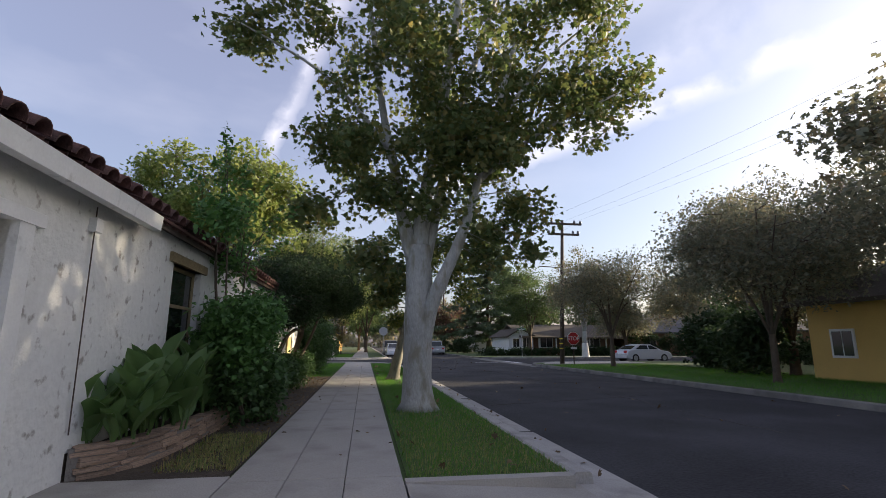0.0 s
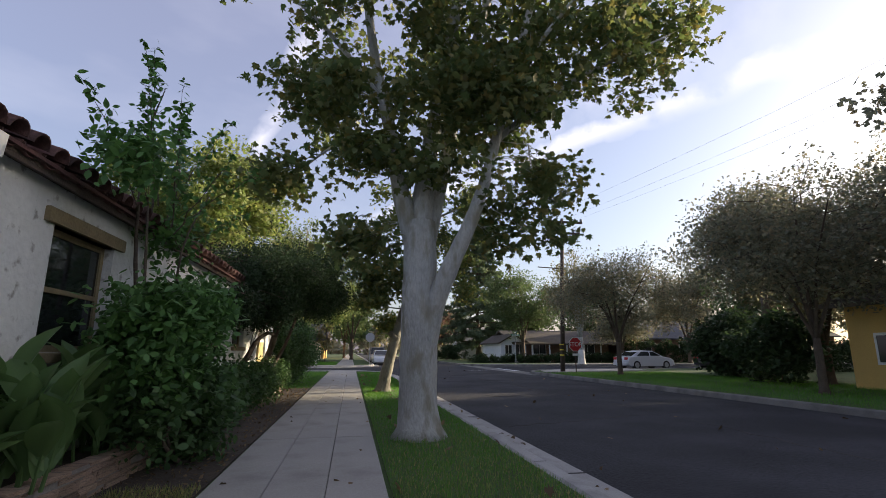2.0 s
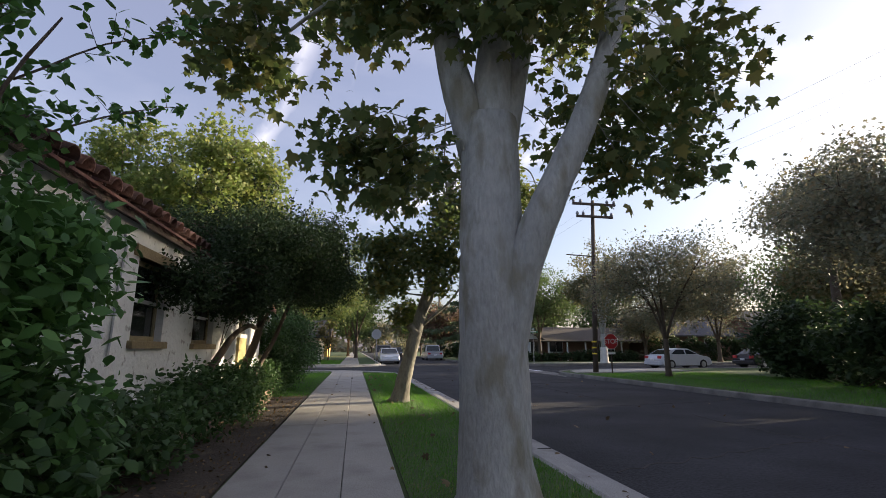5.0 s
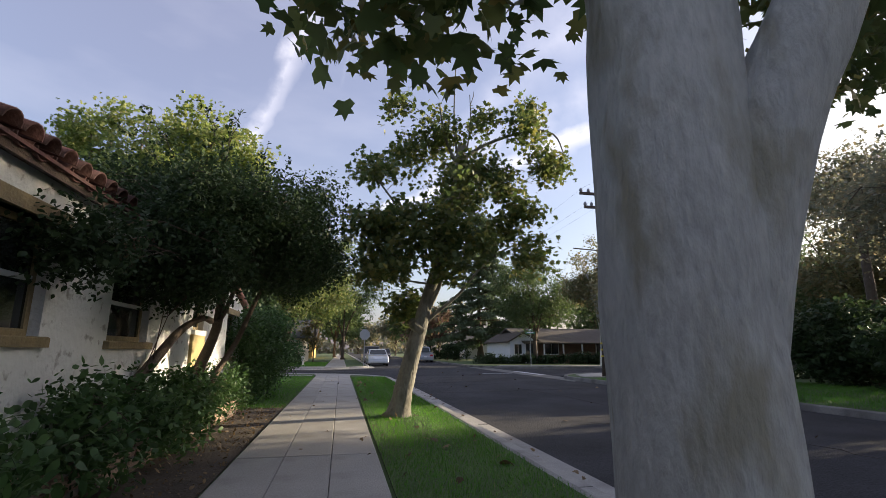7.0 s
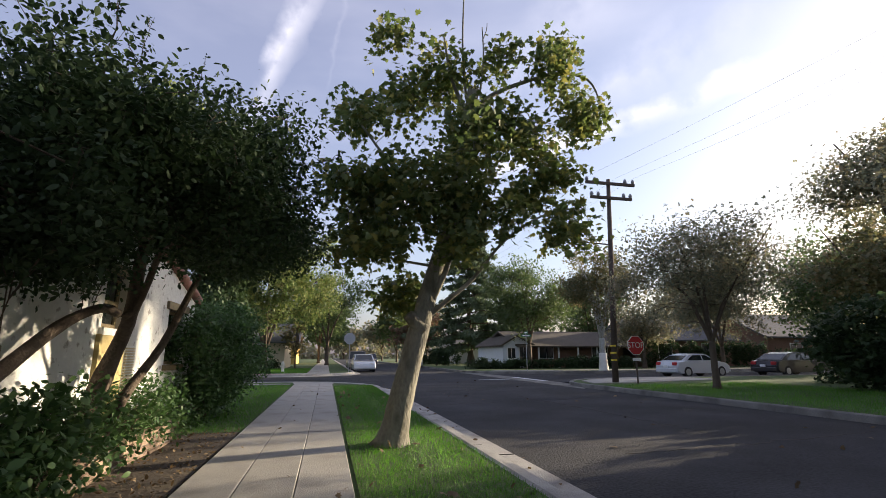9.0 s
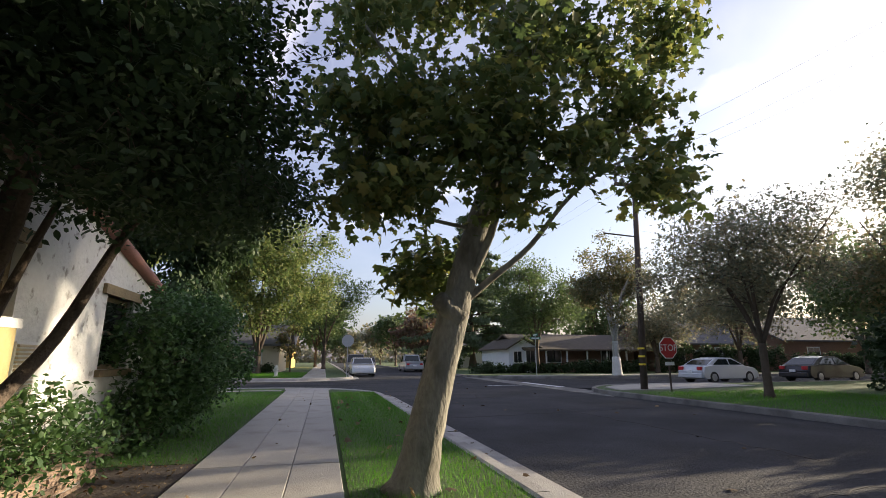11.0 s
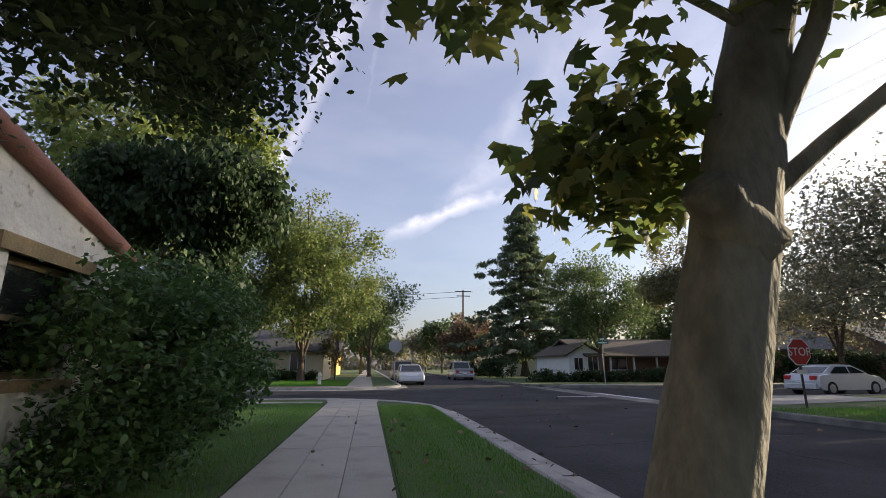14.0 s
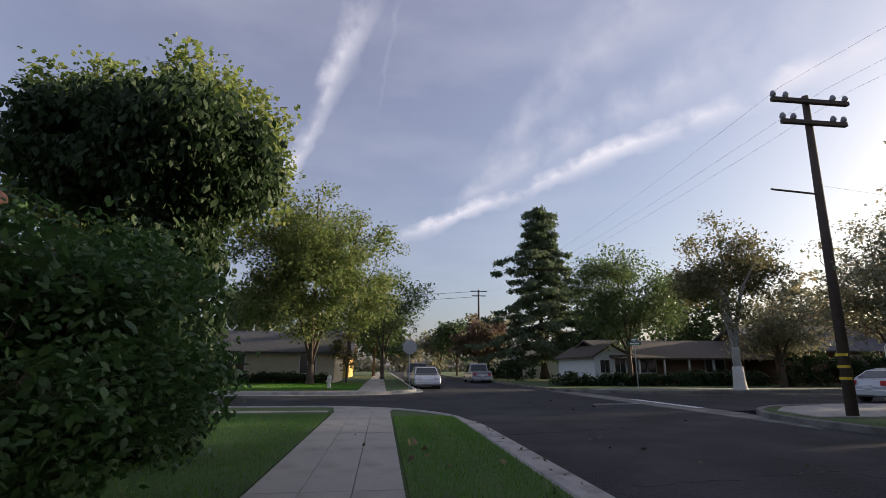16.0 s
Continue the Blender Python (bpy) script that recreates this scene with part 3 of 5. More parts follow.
# tar-dark cracks and a patched seam in the road
rk_ = random.Random(31)
for k, (x0, y0, x1, y1) in enumerate([(3.0, 12.0, 7.5, 13.4), (4.2, 17.5, 9.8, 18.2), (3.2, 24.5, 8.6, 25.4), (5.0, 27.5, 6.0, 33.0), (2.9, 29.0, 6.4, 30.0), (6.4, 8.0, 6.8, 16.0), (6.6, 19.0, 6.3, 27.0)]):
    g = Geo()
    n = 26
    pts = [(x0 + (x1 - x0) * i / n + rk_.uniform(-0.09, 0.09), y0 + (y1 - y0) * i / n + rk_.uniform(-0.09, 0.09)) for i in range(n + 1)]
    for (ax, ay), (bx, by) in zip(pts[:-1], pts[1:]):
        w = rk_.uniform(0.006, 0.02)
        d = Vector((bx - ax, by - ay)).normalized()
        nx, ny = -d.y * w, d.x * w
        z0, z1 = ROAD_Z - 0.01, ROAD_Z + 0.004
        g.add([(ax - nx, ay - ny, z0), (ax + nx, ay + ny, z0), (bx + nx, by + ny, z0), (bx - nx, by - ny, z0), (ax - nx, ay - ny, z1), (ax + nx, ay + ny, z1), (bx + nx, by + ny, z1), (bx - nx, by - ny, z1)],
              [(4, 5, 6, 7), (0, 1, 5, 4), (1, 2, 6, 5), (2, 3, 7, 6), (3, 0, 4, 7)])
    structure("crack_" + "abcdefg"[k], g, M_GROOVE, "dark crack in the asphalt", category="crack")
structure("stop_line", Geo().box(10.9, 34.9, ROAD_Z - 0.02, 11.2, 39.4, ROAD_Z + 0.016).box(8.2, 37.0, ROAD_Z - 0.02, 10.6, 37.15, ROAD_Z + 0.005), M_SIGNW, "worn white lines painted on the road", category="marking")
# joints in the kerb
for yy in (8.6, 13.2, 17.8, 22.4, 27.0):
    structure("kerb_joint_%s" % "abcde"[int((yy - 8.6) / 4.6 + 0.1)], Geo().box(KERB_L + 0.02, yy, 0.0, KERB_L + 0.15, yy + 0.012, 0.0235).box(KERB_L + 0.2, yy, -0.2, KERB_L + 0.59, yy + 0.012, ROAD_Z + 0.022), M_GROOVE, "dark joint across the kerb", category="joint")

# ---- white house along the pavement ----
WX = -2.4                      # street face of the wall
house = thing("white_house", "old white stucco house with a clay tile roof", "house", at=(WX, 0, 0))
OPEN = [(8.05, 9.15, 1.15, 2.24), (12.8, 13.72, 1.27, 2.22), (14.93, 16.05, 1.26, 2.12), (18.0, 18.65, 1.5, 2.17), (20.5, 21.4, 1.02, 1.94)]


def roof_z(y):
    """Top of the street wall: level eaves, then a low gable."""
    if y < 14.9:
        return 2.58
    return max(2.2, 3.12 - 0.235 * abs(y - 18.5))


g = Geo()
ys = sorted({5.39, 22.1, 14.9, 18.5} | {v for o in OPEN for v in o[:2]})
for ya, yb in zip(ys[:-1], ys[1:]):
    op = [o for o in OPEN if o[0] <= ya + 1e-6 and o[1] >= yb - 1e-6]
    spans = [(0.0, op[0][2]), (op[0][3], None)] if op else [(0.0, None)]
    for z0, z1 in spans:
        ta, tb = (z1, z1) if z1 else (roof_z(ya + 1e-4), roof_z(yb - 1e-4))
        g.add([(-0.32, ya, z0), (0, ya, z0), (0, yb, z0), (-0.32, yb, z0), (-0.32, ya, ta), (0, ya, ta), (0, yb, tb), (-0.32, yb, tb)],
              [(3, 2, 1, 0), (4, 5, 6, 7), (0, 1, 5, 4), (1, 2, 6, 5), (2, 3, 7, 6), (3, 0, 4, 7)])
# garage front over and beside its door
g.box(-0.32, -6.0, 2.08, 0, 5.39, 2.58).box(-0.32, -6.0, 0, 0, 2.2, 2.08)
g.box(-0.32, 5.12, 0, 0, 5.39, 2.08)
# end and back walls
g.box(-7.0, 21.8, 0, -0.32, 22.1, 2.25).box(-7.0, -6.0, 0, -6.7, 21.75, 2.4).box(-6.7, -6.0, 0, -0.32, -5.7, 2.5)
part("wall", g, M_STUCCO, house)
# added room shell, its lack of light put into the black colour
part("floor", Geo().box(-6.7, -5.7, 0.0, -0.33, 21.75, 0.05), M_UNLIT, house)
part("partition", Geo().box(-1.7, -5.7, 0.05, -1.6, 21.75, 2.4), M_UNLIT, house)
part("ceiling", Geo().box(-6.7, -5.7, 2.42, -0.33, 21.75, 2.46), M_UNLIT, house)

# windows in shallow reveals, wooden lintels and sills
for k, (ya, yb, za, zb) in enumerate(OPEN):
    w = part("window", Geo().box(-0.13, ya, za, -0.09, ya + 0.06, zb).box(-0.13, yb - 0.06, za, -0.09, yb, zb).box(-0.13, ya + 0.06, za, -0.09, yb - 0.06, za + 0.06)
             .box(-0.13, ya + 0.06, zb - 0.06, -0.09, yb - 0.06, zb), M_OCHRE, house, "ochre painted sash window frame")
    mid = (za + zb) / 2
    part("meeting_rail", Geo().box(-0.125, ya + 0.06, mid - 0.025, -0.085, yb - 0.06, mid + 0.02), M_WHITE if k in (1, 2) else M_OCHRE, w)
    for z0, z1 in ((za + 0.06, mid - 0.025), (mid + 0.02, zb - 0.06)):
        part("pane", Geo().box(-0.115, ya + 0.06, z0, -0.109, yb - 0.06, z1), M_GLASS, w)
    part("lintel", Geo().box(-0.3, ya - 0.16, zb, 0.045, yb + 0.16, zb + 0.13, 0.012), M_OCHRE, house, "weathered ochre wooden lintel beam")
    part("sill", Geo().box(-0.13, ya - 0.06, za - 0.09, 0.06, yb + 0.06, za - 0.002, 0.012), M_OCHRE if k != 3 else M_WHITE, house)
part("panel", Geo().box(0.0, 17.9, 0.35, 0.05, 18.65, 1.42, 0.01), M_PANEL, house, "dull yellow board under the window")
lat = Geo().box(0.0, 18.75, 0.62, 0.02, 19.07, 1.3)
vent = part("vent", lat, M_WHITE, house, "white louvred vent")
slat = Geo().box(0.0, 0.0, 0, 0.022, 0.30, 0.022).mesh("slat")
for i in range(18):
    part("slat", slat, M_CREAM, vent).location = (0.021, 18.76, 0.64 + i * 0.036)
# service pipe and conduits on the wall
part("conduit", Geo().tube([(0.03, 6.08, 0.4), (0.03, 6.05, 1.6), (0.03, 6.03, 2.44)], [0.006] * 3, 6), M_POLE, house)
part("conduit_box", Geo().box(0.0, 5.98, 2.2, 0.07, 6.1, 2.33, 0.01), M_WHITE, house)
part("cable", Geo().tube([(0.02, 12.3, 1.0), (0.02, 12.34, 1.85), (0.02, 12.4, 2.26), (0.03, 12.3, 2.42), (0.03, 11.6, 2.48)], [0.014] * 5, 6), M_GREY, house)
part("pipe", Geo().tube([(0.05, 12.1, 0.55), (0.05, 13.2, 0.62)], [0.02, 0.02], 6), M_WHITE, house)

# garage door, panelled, set back in its trim
door = part("garage_door", Geo().box(-0.2, 2.2, 0.0, -0.14, 5.12, 2.08), M_WHITE, house, "white wooden garage door with weathered panels")
pm = Geo().box(0, 0, 0, 0.02, 0.88, 0.40, 0.0).mesh("door_panel")
for i in range(3):
    for j in range(4):
        part("door_panel", pm, M_WHITE, door).location = (-0.139, 2.26 + i * 0.96, 0.08 + j * 0.5)
part("trim", Geo().box(-0.02, 5.05, 0, 0.045, 5.22, 2.07).box(-0.02, 2.0, 2.06, 0.06, 5.32, 2.17, 0.01), M_WHITE, house, "cracked white door casing")

# roof: deck, rafters' board, gutter, rows of barrel tiles
SL = 0.30
part("roof_deck", Geo().add([(0.12, -6.2, 2.57), (0.12, 15.0, 2.57), (-3.6, 15.0, 2.57 + 3.84 * SL), (-3.6, -6.2, 2.57 + 3.84 * SL),
                             (0.12, -6.2, 2.63), (0.12, 15.0, 2.63), (-3.6, 15.0, 2.63 + 3.84 * SL), (-3.6, -6.2, 2.63 + 3.84 * SL)],
                            [(3, 2, 1, 0), (4, 5, 6, 7), (0, 1, 5, 4), (1, 2, 6, 5), (2, 3, 7, 6), (3, 0, 4, 7)]), M_POLE, house)
back = Geo().add([(-3.6, -6.2, 2.63 + 3.84 * SL), (-3.6, 15.0, 2.63 + 3.84 * SL), (-7.4, 15.0, 2.63), (-7.4, -6.2, 2.63)], [(0, 1, 2, 3)])
part("roof_back", back, M_TILE, house)
part("fascia", Geo().box(0.09, -6.2, 2.54, 0.118, 14.9, 2.58), M_POLE, house)
gut = Geo().prism([(0.13, 2.61), (0.125, 2.46), (0.16, 2.42), (0.235, 2.43), (0.25, 2.59), (0.235, 2.59), (0.22, 2.45), (0.15, 2.45), (0.145, 2.61)], "y", -3.0, 6.95)
part("gutter", gut, M_WHITE, house, "white metal rain gutter")


def barrel(r0, r1, ln, n=7):
    g = Geo()
    vs = []
    for s, r in ((0, r0), (1, r1)):
        for t in (1.0, 0.86):
            vs += [(-ln * s, r * t * math.cos(math.pi * i / n), r * t * math.sin(math.pi * i / n) + 0.02 * s) for i in range(n + 1)]
    m = n + 1
    fs = []
    for i in range(n):
        fs += [(i, i + 1, 2 * m + i + 1, 2 * m + i), (m + i + 1, m + i, 3 * m + i, 3 * m + i + 1), (i + 1, i, m + i, m + i + 1), (2 * m + i, 2 * m + i + 1, 3 * m + i + 1, 3 * m + i)]
    return g.add(vs, fs)


tile = barrel(0.105, 0.085, 0.46).mesh("tile", True)
roof = part("roof", Geo().prism([(0.17, 2.61), (0.17, 2.64), (0.12, 2.65), (0.12, 2.61)], "y", -6.2, 15.0), M_TILE, house, "dark red barrel clay tiles, weathered")
rest = Geo()
rt = random.Random(4)
slope = math.degrees(math.atan(SL))
for i in range(83):
    y = -5.9 + 0.25 * i
    for j in range(9):
        m = pose(0.21 - j * 0.40, y + rt.uniform(-0.012, 0.012), 2.67 + j * 0.40 * SL + rt.uniform(-0.008, 0.012), 0, slope, rt.uniform(-2.5, 2.5))
        if j < 4 and i >= 12:
            o = part("tile", tile, M_TILE, roof)
            o.matrix_local = m
        else:
            b = barrel(0.105, 0.085, 0.46, 4)
            rest.add([m @ Vector(p) for p in b.v], b.f)
# hollow pan tiles between the barrels along the eave
for i in range(70):
    m = pose(0.17, -2.4 + 0.25 * i + rt.uniform(-0.01, 0.01), 2.67 + rt.uniform(-0.008, 0.008), 0, slope, rt.uniform(-2, 2)) @ Matrix.Diagonal((1, 1.05, -0.85, 1))
    part("tile", tile, M_TILE, roof).matrix_local = m
part("upper_tiles", rest, M_TILE, roof, kind="stuff")

# low gable on the street with terracotta rake board and tiles
for s in (-1, 1):
    y_in, y_out = 18.5, 18.5 + s * 3.75
    z_in, z_out = 3.12, 3.12 - 0.235 * 3.75
    def slab(x0, x1, t0, t1):
        return Geo().add([(x0, y_in, z_in + t0), (x1, y_in, z_in + t0), (x1, y_out, z_out + t0), (x0, y_out, z_out + t0),
                          (x0, y_in, z_in + t1), (x1, y_in, z_in + t1), (x1, y_out, z_out + t1), (x0, y_out, z_out + t1)],
                         [(3, 2, 1, 0), (4, 5, 6, 7), (0, 1, 5, 4), (1, 2, 6, 5), (2, 3, 7, 6), (3, 0, 4, 7)])
    part("gable_roof", slab(-6.5, 0.0, 0.02, 0.08), M_TILE, house)
    rake_n = 9
    part("rake", Geo().tube([(0.02, y_in + (y_out - y_in) * k / rake_n, z_in + (z_out - z_in) * k / rake_n + 0.02) for k in range(rake_n + 1)], [0.095 - 0.006 * (k % 2) for k in range(rake_n + 1)], 14),
         M_RAKE, house, "terracotta rake trim on the gable", True)
    for i in range(10):
        q = (i + 0.5) / 10
        m = pose(-0.16, y_in + s * 3.75 * q, z_in + (z_out - z_in) * q + 0.06, 0, 0, 90 * s) @ pose(0, 0, 0, 0, -13.2, 0) @ Matrix.Diagonal((1, 1, 0.6, 1))
        part("rake_tile", tile, M_TILE, house).matrix_local = m

# ---- planters, cannas, fallen leaves ----
def spline(pts, n):
    pts = [Vector((*p, 0)) for p in pts]
    out = []
    for i in range(len(pts) - 1):
        p0, p1, p2, p3 = pts[max(i - 1, 0)], pts[i], pts[i + 1], pts[min(i + 2, len(pts) - 1)]
        for j in range(n):
            t = j / n
            out.append(0.5 * (2 * p1 + (p2 - p0) * t + (2 * p0 - 5 * p1 + 4 * p2 - p3) * t * t + (3 * p1 - p0 - 3 * p2 + p3) * t ** 3))
    return out + [pts[-1]]


def planter(line, h, label, seed):
    """A low wall of flat stones in courses along a line, with soil behind it up to the house."""
    rnd = random.Random(seed)
    pl = thing("planter", label, "planter", at=(0, 0, 0))
    pts = spline(line, 8)
    core = Geo()
    for a, b in zip(pts[:-1], pts[1:]):
        d = (b - a).normalized()
        nr = Vector((d.y, -d.x, 0))
        core.add([a - nr * 0.17, b - nr * 0.17, b - nr * 0.012, a - nr * 0.012] + [p + Vector((0, 0, h - 0.02)) for p in (a - nr * 0.17, b - nr * 0.17, b - nr * 0.012, a - nr * 0.012)],
                 [(3, 2, 1, 0), (4, 5, 6, 7), (0, 1, 5, 4), (2, 3, 7, 6)])
    part("core", core, M_MORTAR, pl)
    total = [0]
    for a, b in zip(pts[:-1], pts[1:]):
        total.append(total[-1] + (b - a).length)
    def along(s):
        for i in range(len(pts) - 1):
            if s <= total[i + 1]:
                q = (s - total[i]) / max(1e-6, total[i + 1] - total[i])
                return pts[i].lerp(pts[i + 1], q), (pts[i + 1] - pts[i]).normalized()
        return pts[-1], (pts[-1] - pts[-2]).normalized()
    z = 0.0
    shapes = []
    for k in range(6):
        g = Geo()
        g.box(-0.5, -0.16, 0, 0.5, 0.0, 1.0, 0.06)
        g.v = [(x + rnd.uniform(-0.02, 0.02), y + rnd.uniform(-0.02, 0.012), zz + rnd.uniform(-0.06, 0.05)) for x, y, zz in g.v]
        shapes.append(g.mesh("stone"))
    while z < h - 0.03:
        ch = rnd.choice((0.05, 0.065, 0.085))
        ch = min(ch, h - z)
        s = rnd.uniform(0, 0.1)
        while s < total[-1] - 0.05:
            ln = min(rnd.uniform(0.16, 0.44), total[-1] - s)
            p, d = along(s + ln / 2)
            o = part("stone", shapes[rnd.randrange(6)], M_BRICK, pl)
            o.matrix_local = Matrix.Translation((p.x, p.y, z)) @ Matrix.Rotation(math.atan2(d.y, d.x) + math.pi, 4, "Z") @ Matrix.Translation((0, rnd.uniform(-0.008, 0.012), 0)) @ Matrix.Diagonal((ln - 0.012, 1, ch - 0.008, 1))
            s += ln
        z += ch
    poly = [(p.x - 0.1, p.y) for p in pts] + [(WX + 0.003, pts[-1].y), (WX + 0.003, pts[0].y)]
    part("soil", Geo().prism(poly, "z", 0.0, h - 0.05), M_DIRT, pl)
    return pl


planter([(-2.37, 6.12), (-2.1, 6.4), (-1.92, 7.0), (-1.84, 8.2), (-1.85, 9.55), (-2.1, 9.75)], 0.29, "low curved planter of flat reddish stones", 1)
planter([(-2.3, 13.2), (-1.95, 13.5), (-1.86, 15.0), (-1.84, 17.2), (-1.8, 19.0), (-1.95, 19.4), (-2.4, 19.45)], 0.27, "long low planter of flat stones by the wall", 2)


def canna_leaf(ln, w, bend, fold):
    g = Geo()
    n = 6
    for i in range(n + 1):
        t = i / n
        ww = w * math.sin(math.pi * min(1, 0.06 + t * 0.94)) ** 0.75 * (1 - 0.25 * t) if i < n else 0.003
        y, z = ln * math.sin(bend * t) / bend, ln * (1 - math.cos(bend * t)) / bend
        for s in (-1, -0.5, 0, 0.5, 1):
            g.v.append((s * ww, z + abs(s) * fold * ww * -1.0, y))
    for i in range(n):
        g.f += [(i * 5 + k, i * 5 + k + 1, i * 5 + k + 6, i * 5 + k + 5) for k in range(4)]
    return g


rca = random.Random(8)
canna_shapes = [canna_leaf(rca.uniform(0.44, 0.6), rca.uniform(0.11, 0.145), rca.uniform(0.4, 1.0), rca.uniform(0.3, 0.6)).mesh("leaf", True) for _ in range(6)]
for k, (cx, cy, ht) in enumerate([(-2.25, 6.45, 0.42), (-2.1, 6.65, 0.5), (-2.1, 7.0, 0.65), (-2.22, 7.35, 0.85), (-1.98, 7.3, 0.6), (-2.05, 7.7, 0.8), (-2.2, 8.05, 1.0), (-2.0, 8.4, 0.85), (-2.2, 8.75, 0.95), (-2.0, 9.1, 0.65), (-2.1, 9.3, 0.7)]):
    pl = thing("canna_plant", "broad-leaved green canna in the stone planter", "plant", "cannas in the planter", (cx, cy, 0.23))
    st = Geo()
    spots = []
    for i in range(5):
        a, q = rca.uniform(0, 6.28), rca.uniform(0.02, 0.16)
        top = (q * 1.5 * math.cos(a), q * 1.5 * math.sin(a), ht * rca.uniform(0.5, 0.9))
        st.tube([(q * math.cos(a), q * math.sin(a), 0), top], [0.014, 0.008], 5)
        for j in range(5):
            z = 0.05 + (top[2] - 0.02) * (j + rca.random()) / 5
            f = z / top[2]
            spots.append(((q + 0.5 * q * f) * math.cos(a), (q + 0.5 * q * f) * math.sin(a), z))
    part("stem", st, L_CANNA, pl, kind="stuff")
    for sx, sy, sz in spots:
        o = part("leaf", canna_shapes[rca.randrange(6)], L_CANNA, pl)
        o.matrix_local = pose(sx, sy, sz, 0, 0, rca.uniform(0, 360)) @ pose(0, 0, 0, rca.uniform(-34, 4), rca.uniform(-12, 12), 0) @ Matrix.Scale(rca.uniform(0.7, 1.1), 4)


def litter(name, label, x0, y0, x1, y1, n, z, size, seed, template=LEAF_OVAL):
    r = np.random.default_rng(seed)
    p = np.stack([r.uniform(x0, x1, n), r.uniform(y0, y1, n), np.full(n, z)], -1)
    ob = leaves(name, p, size, template, L_LITTER, None, seed, droop=0.0)
    return tagged(ob, label, "leaves", kind="stuff")


litter("fallen_leaves", "dry brown leaves scattered on bare soil", -1.86, 6.3, -1.03, 20.0, 1300, 0.022, 0.042, 3)
litter("fallen_leaves", "a few dry leaves on the pavement", -1.0, 2.0, 0.52, 30.0, 26, 0.032, 0.055, 4, LEAF_STAR)
litter("fallen_leaves", "a few dry leaves on the grass", 0.6, 6.0, 2.05, 30.0, 70, 0.05, 0.09, 5, LEAF_STAR)
litter("fallen_leaves", "dry leaves along the gutter", 2.26, 5.0, 2.62, 31.0, 90, ROAD_Z + 0.03, 0.06, 6, LEAF_STAR)
litter("fallen_leaves", "dry leaves scattered on the road", 2.7, 4.0, 9.8, 40.0, 50, ROAD_Z + 0.02, 0.09, 7, LEAF_STAR)
rd = np.random.default_rng(21)
pd = np.stack([rd.uniform(-1.75, -1.03, 2600), rd.uniform(6.3, 8.2, 2600), np.full(2600, 0.008)], -1)
tagged(leaves("dry_grass", pd, 0.06, BLADE, L_DRYGRASS, None, 21, upright=True), "patch of yellowed dry grass by the pavement", "grass", kind="stuff")
pd = np.stack([rd.uniform(0.6, 2.05, 5200), 5.8 + np.abs(rd.normal(0, 2.6, 5200)), np.full(5200, 0.008)], -1)
tagged(leaves("dry_grass", pd, 0.05, BLADE, L_DRYGRASS, None, 22, upright=True), "yellowed grass by the driveway edge", "grass", kind="stuff")

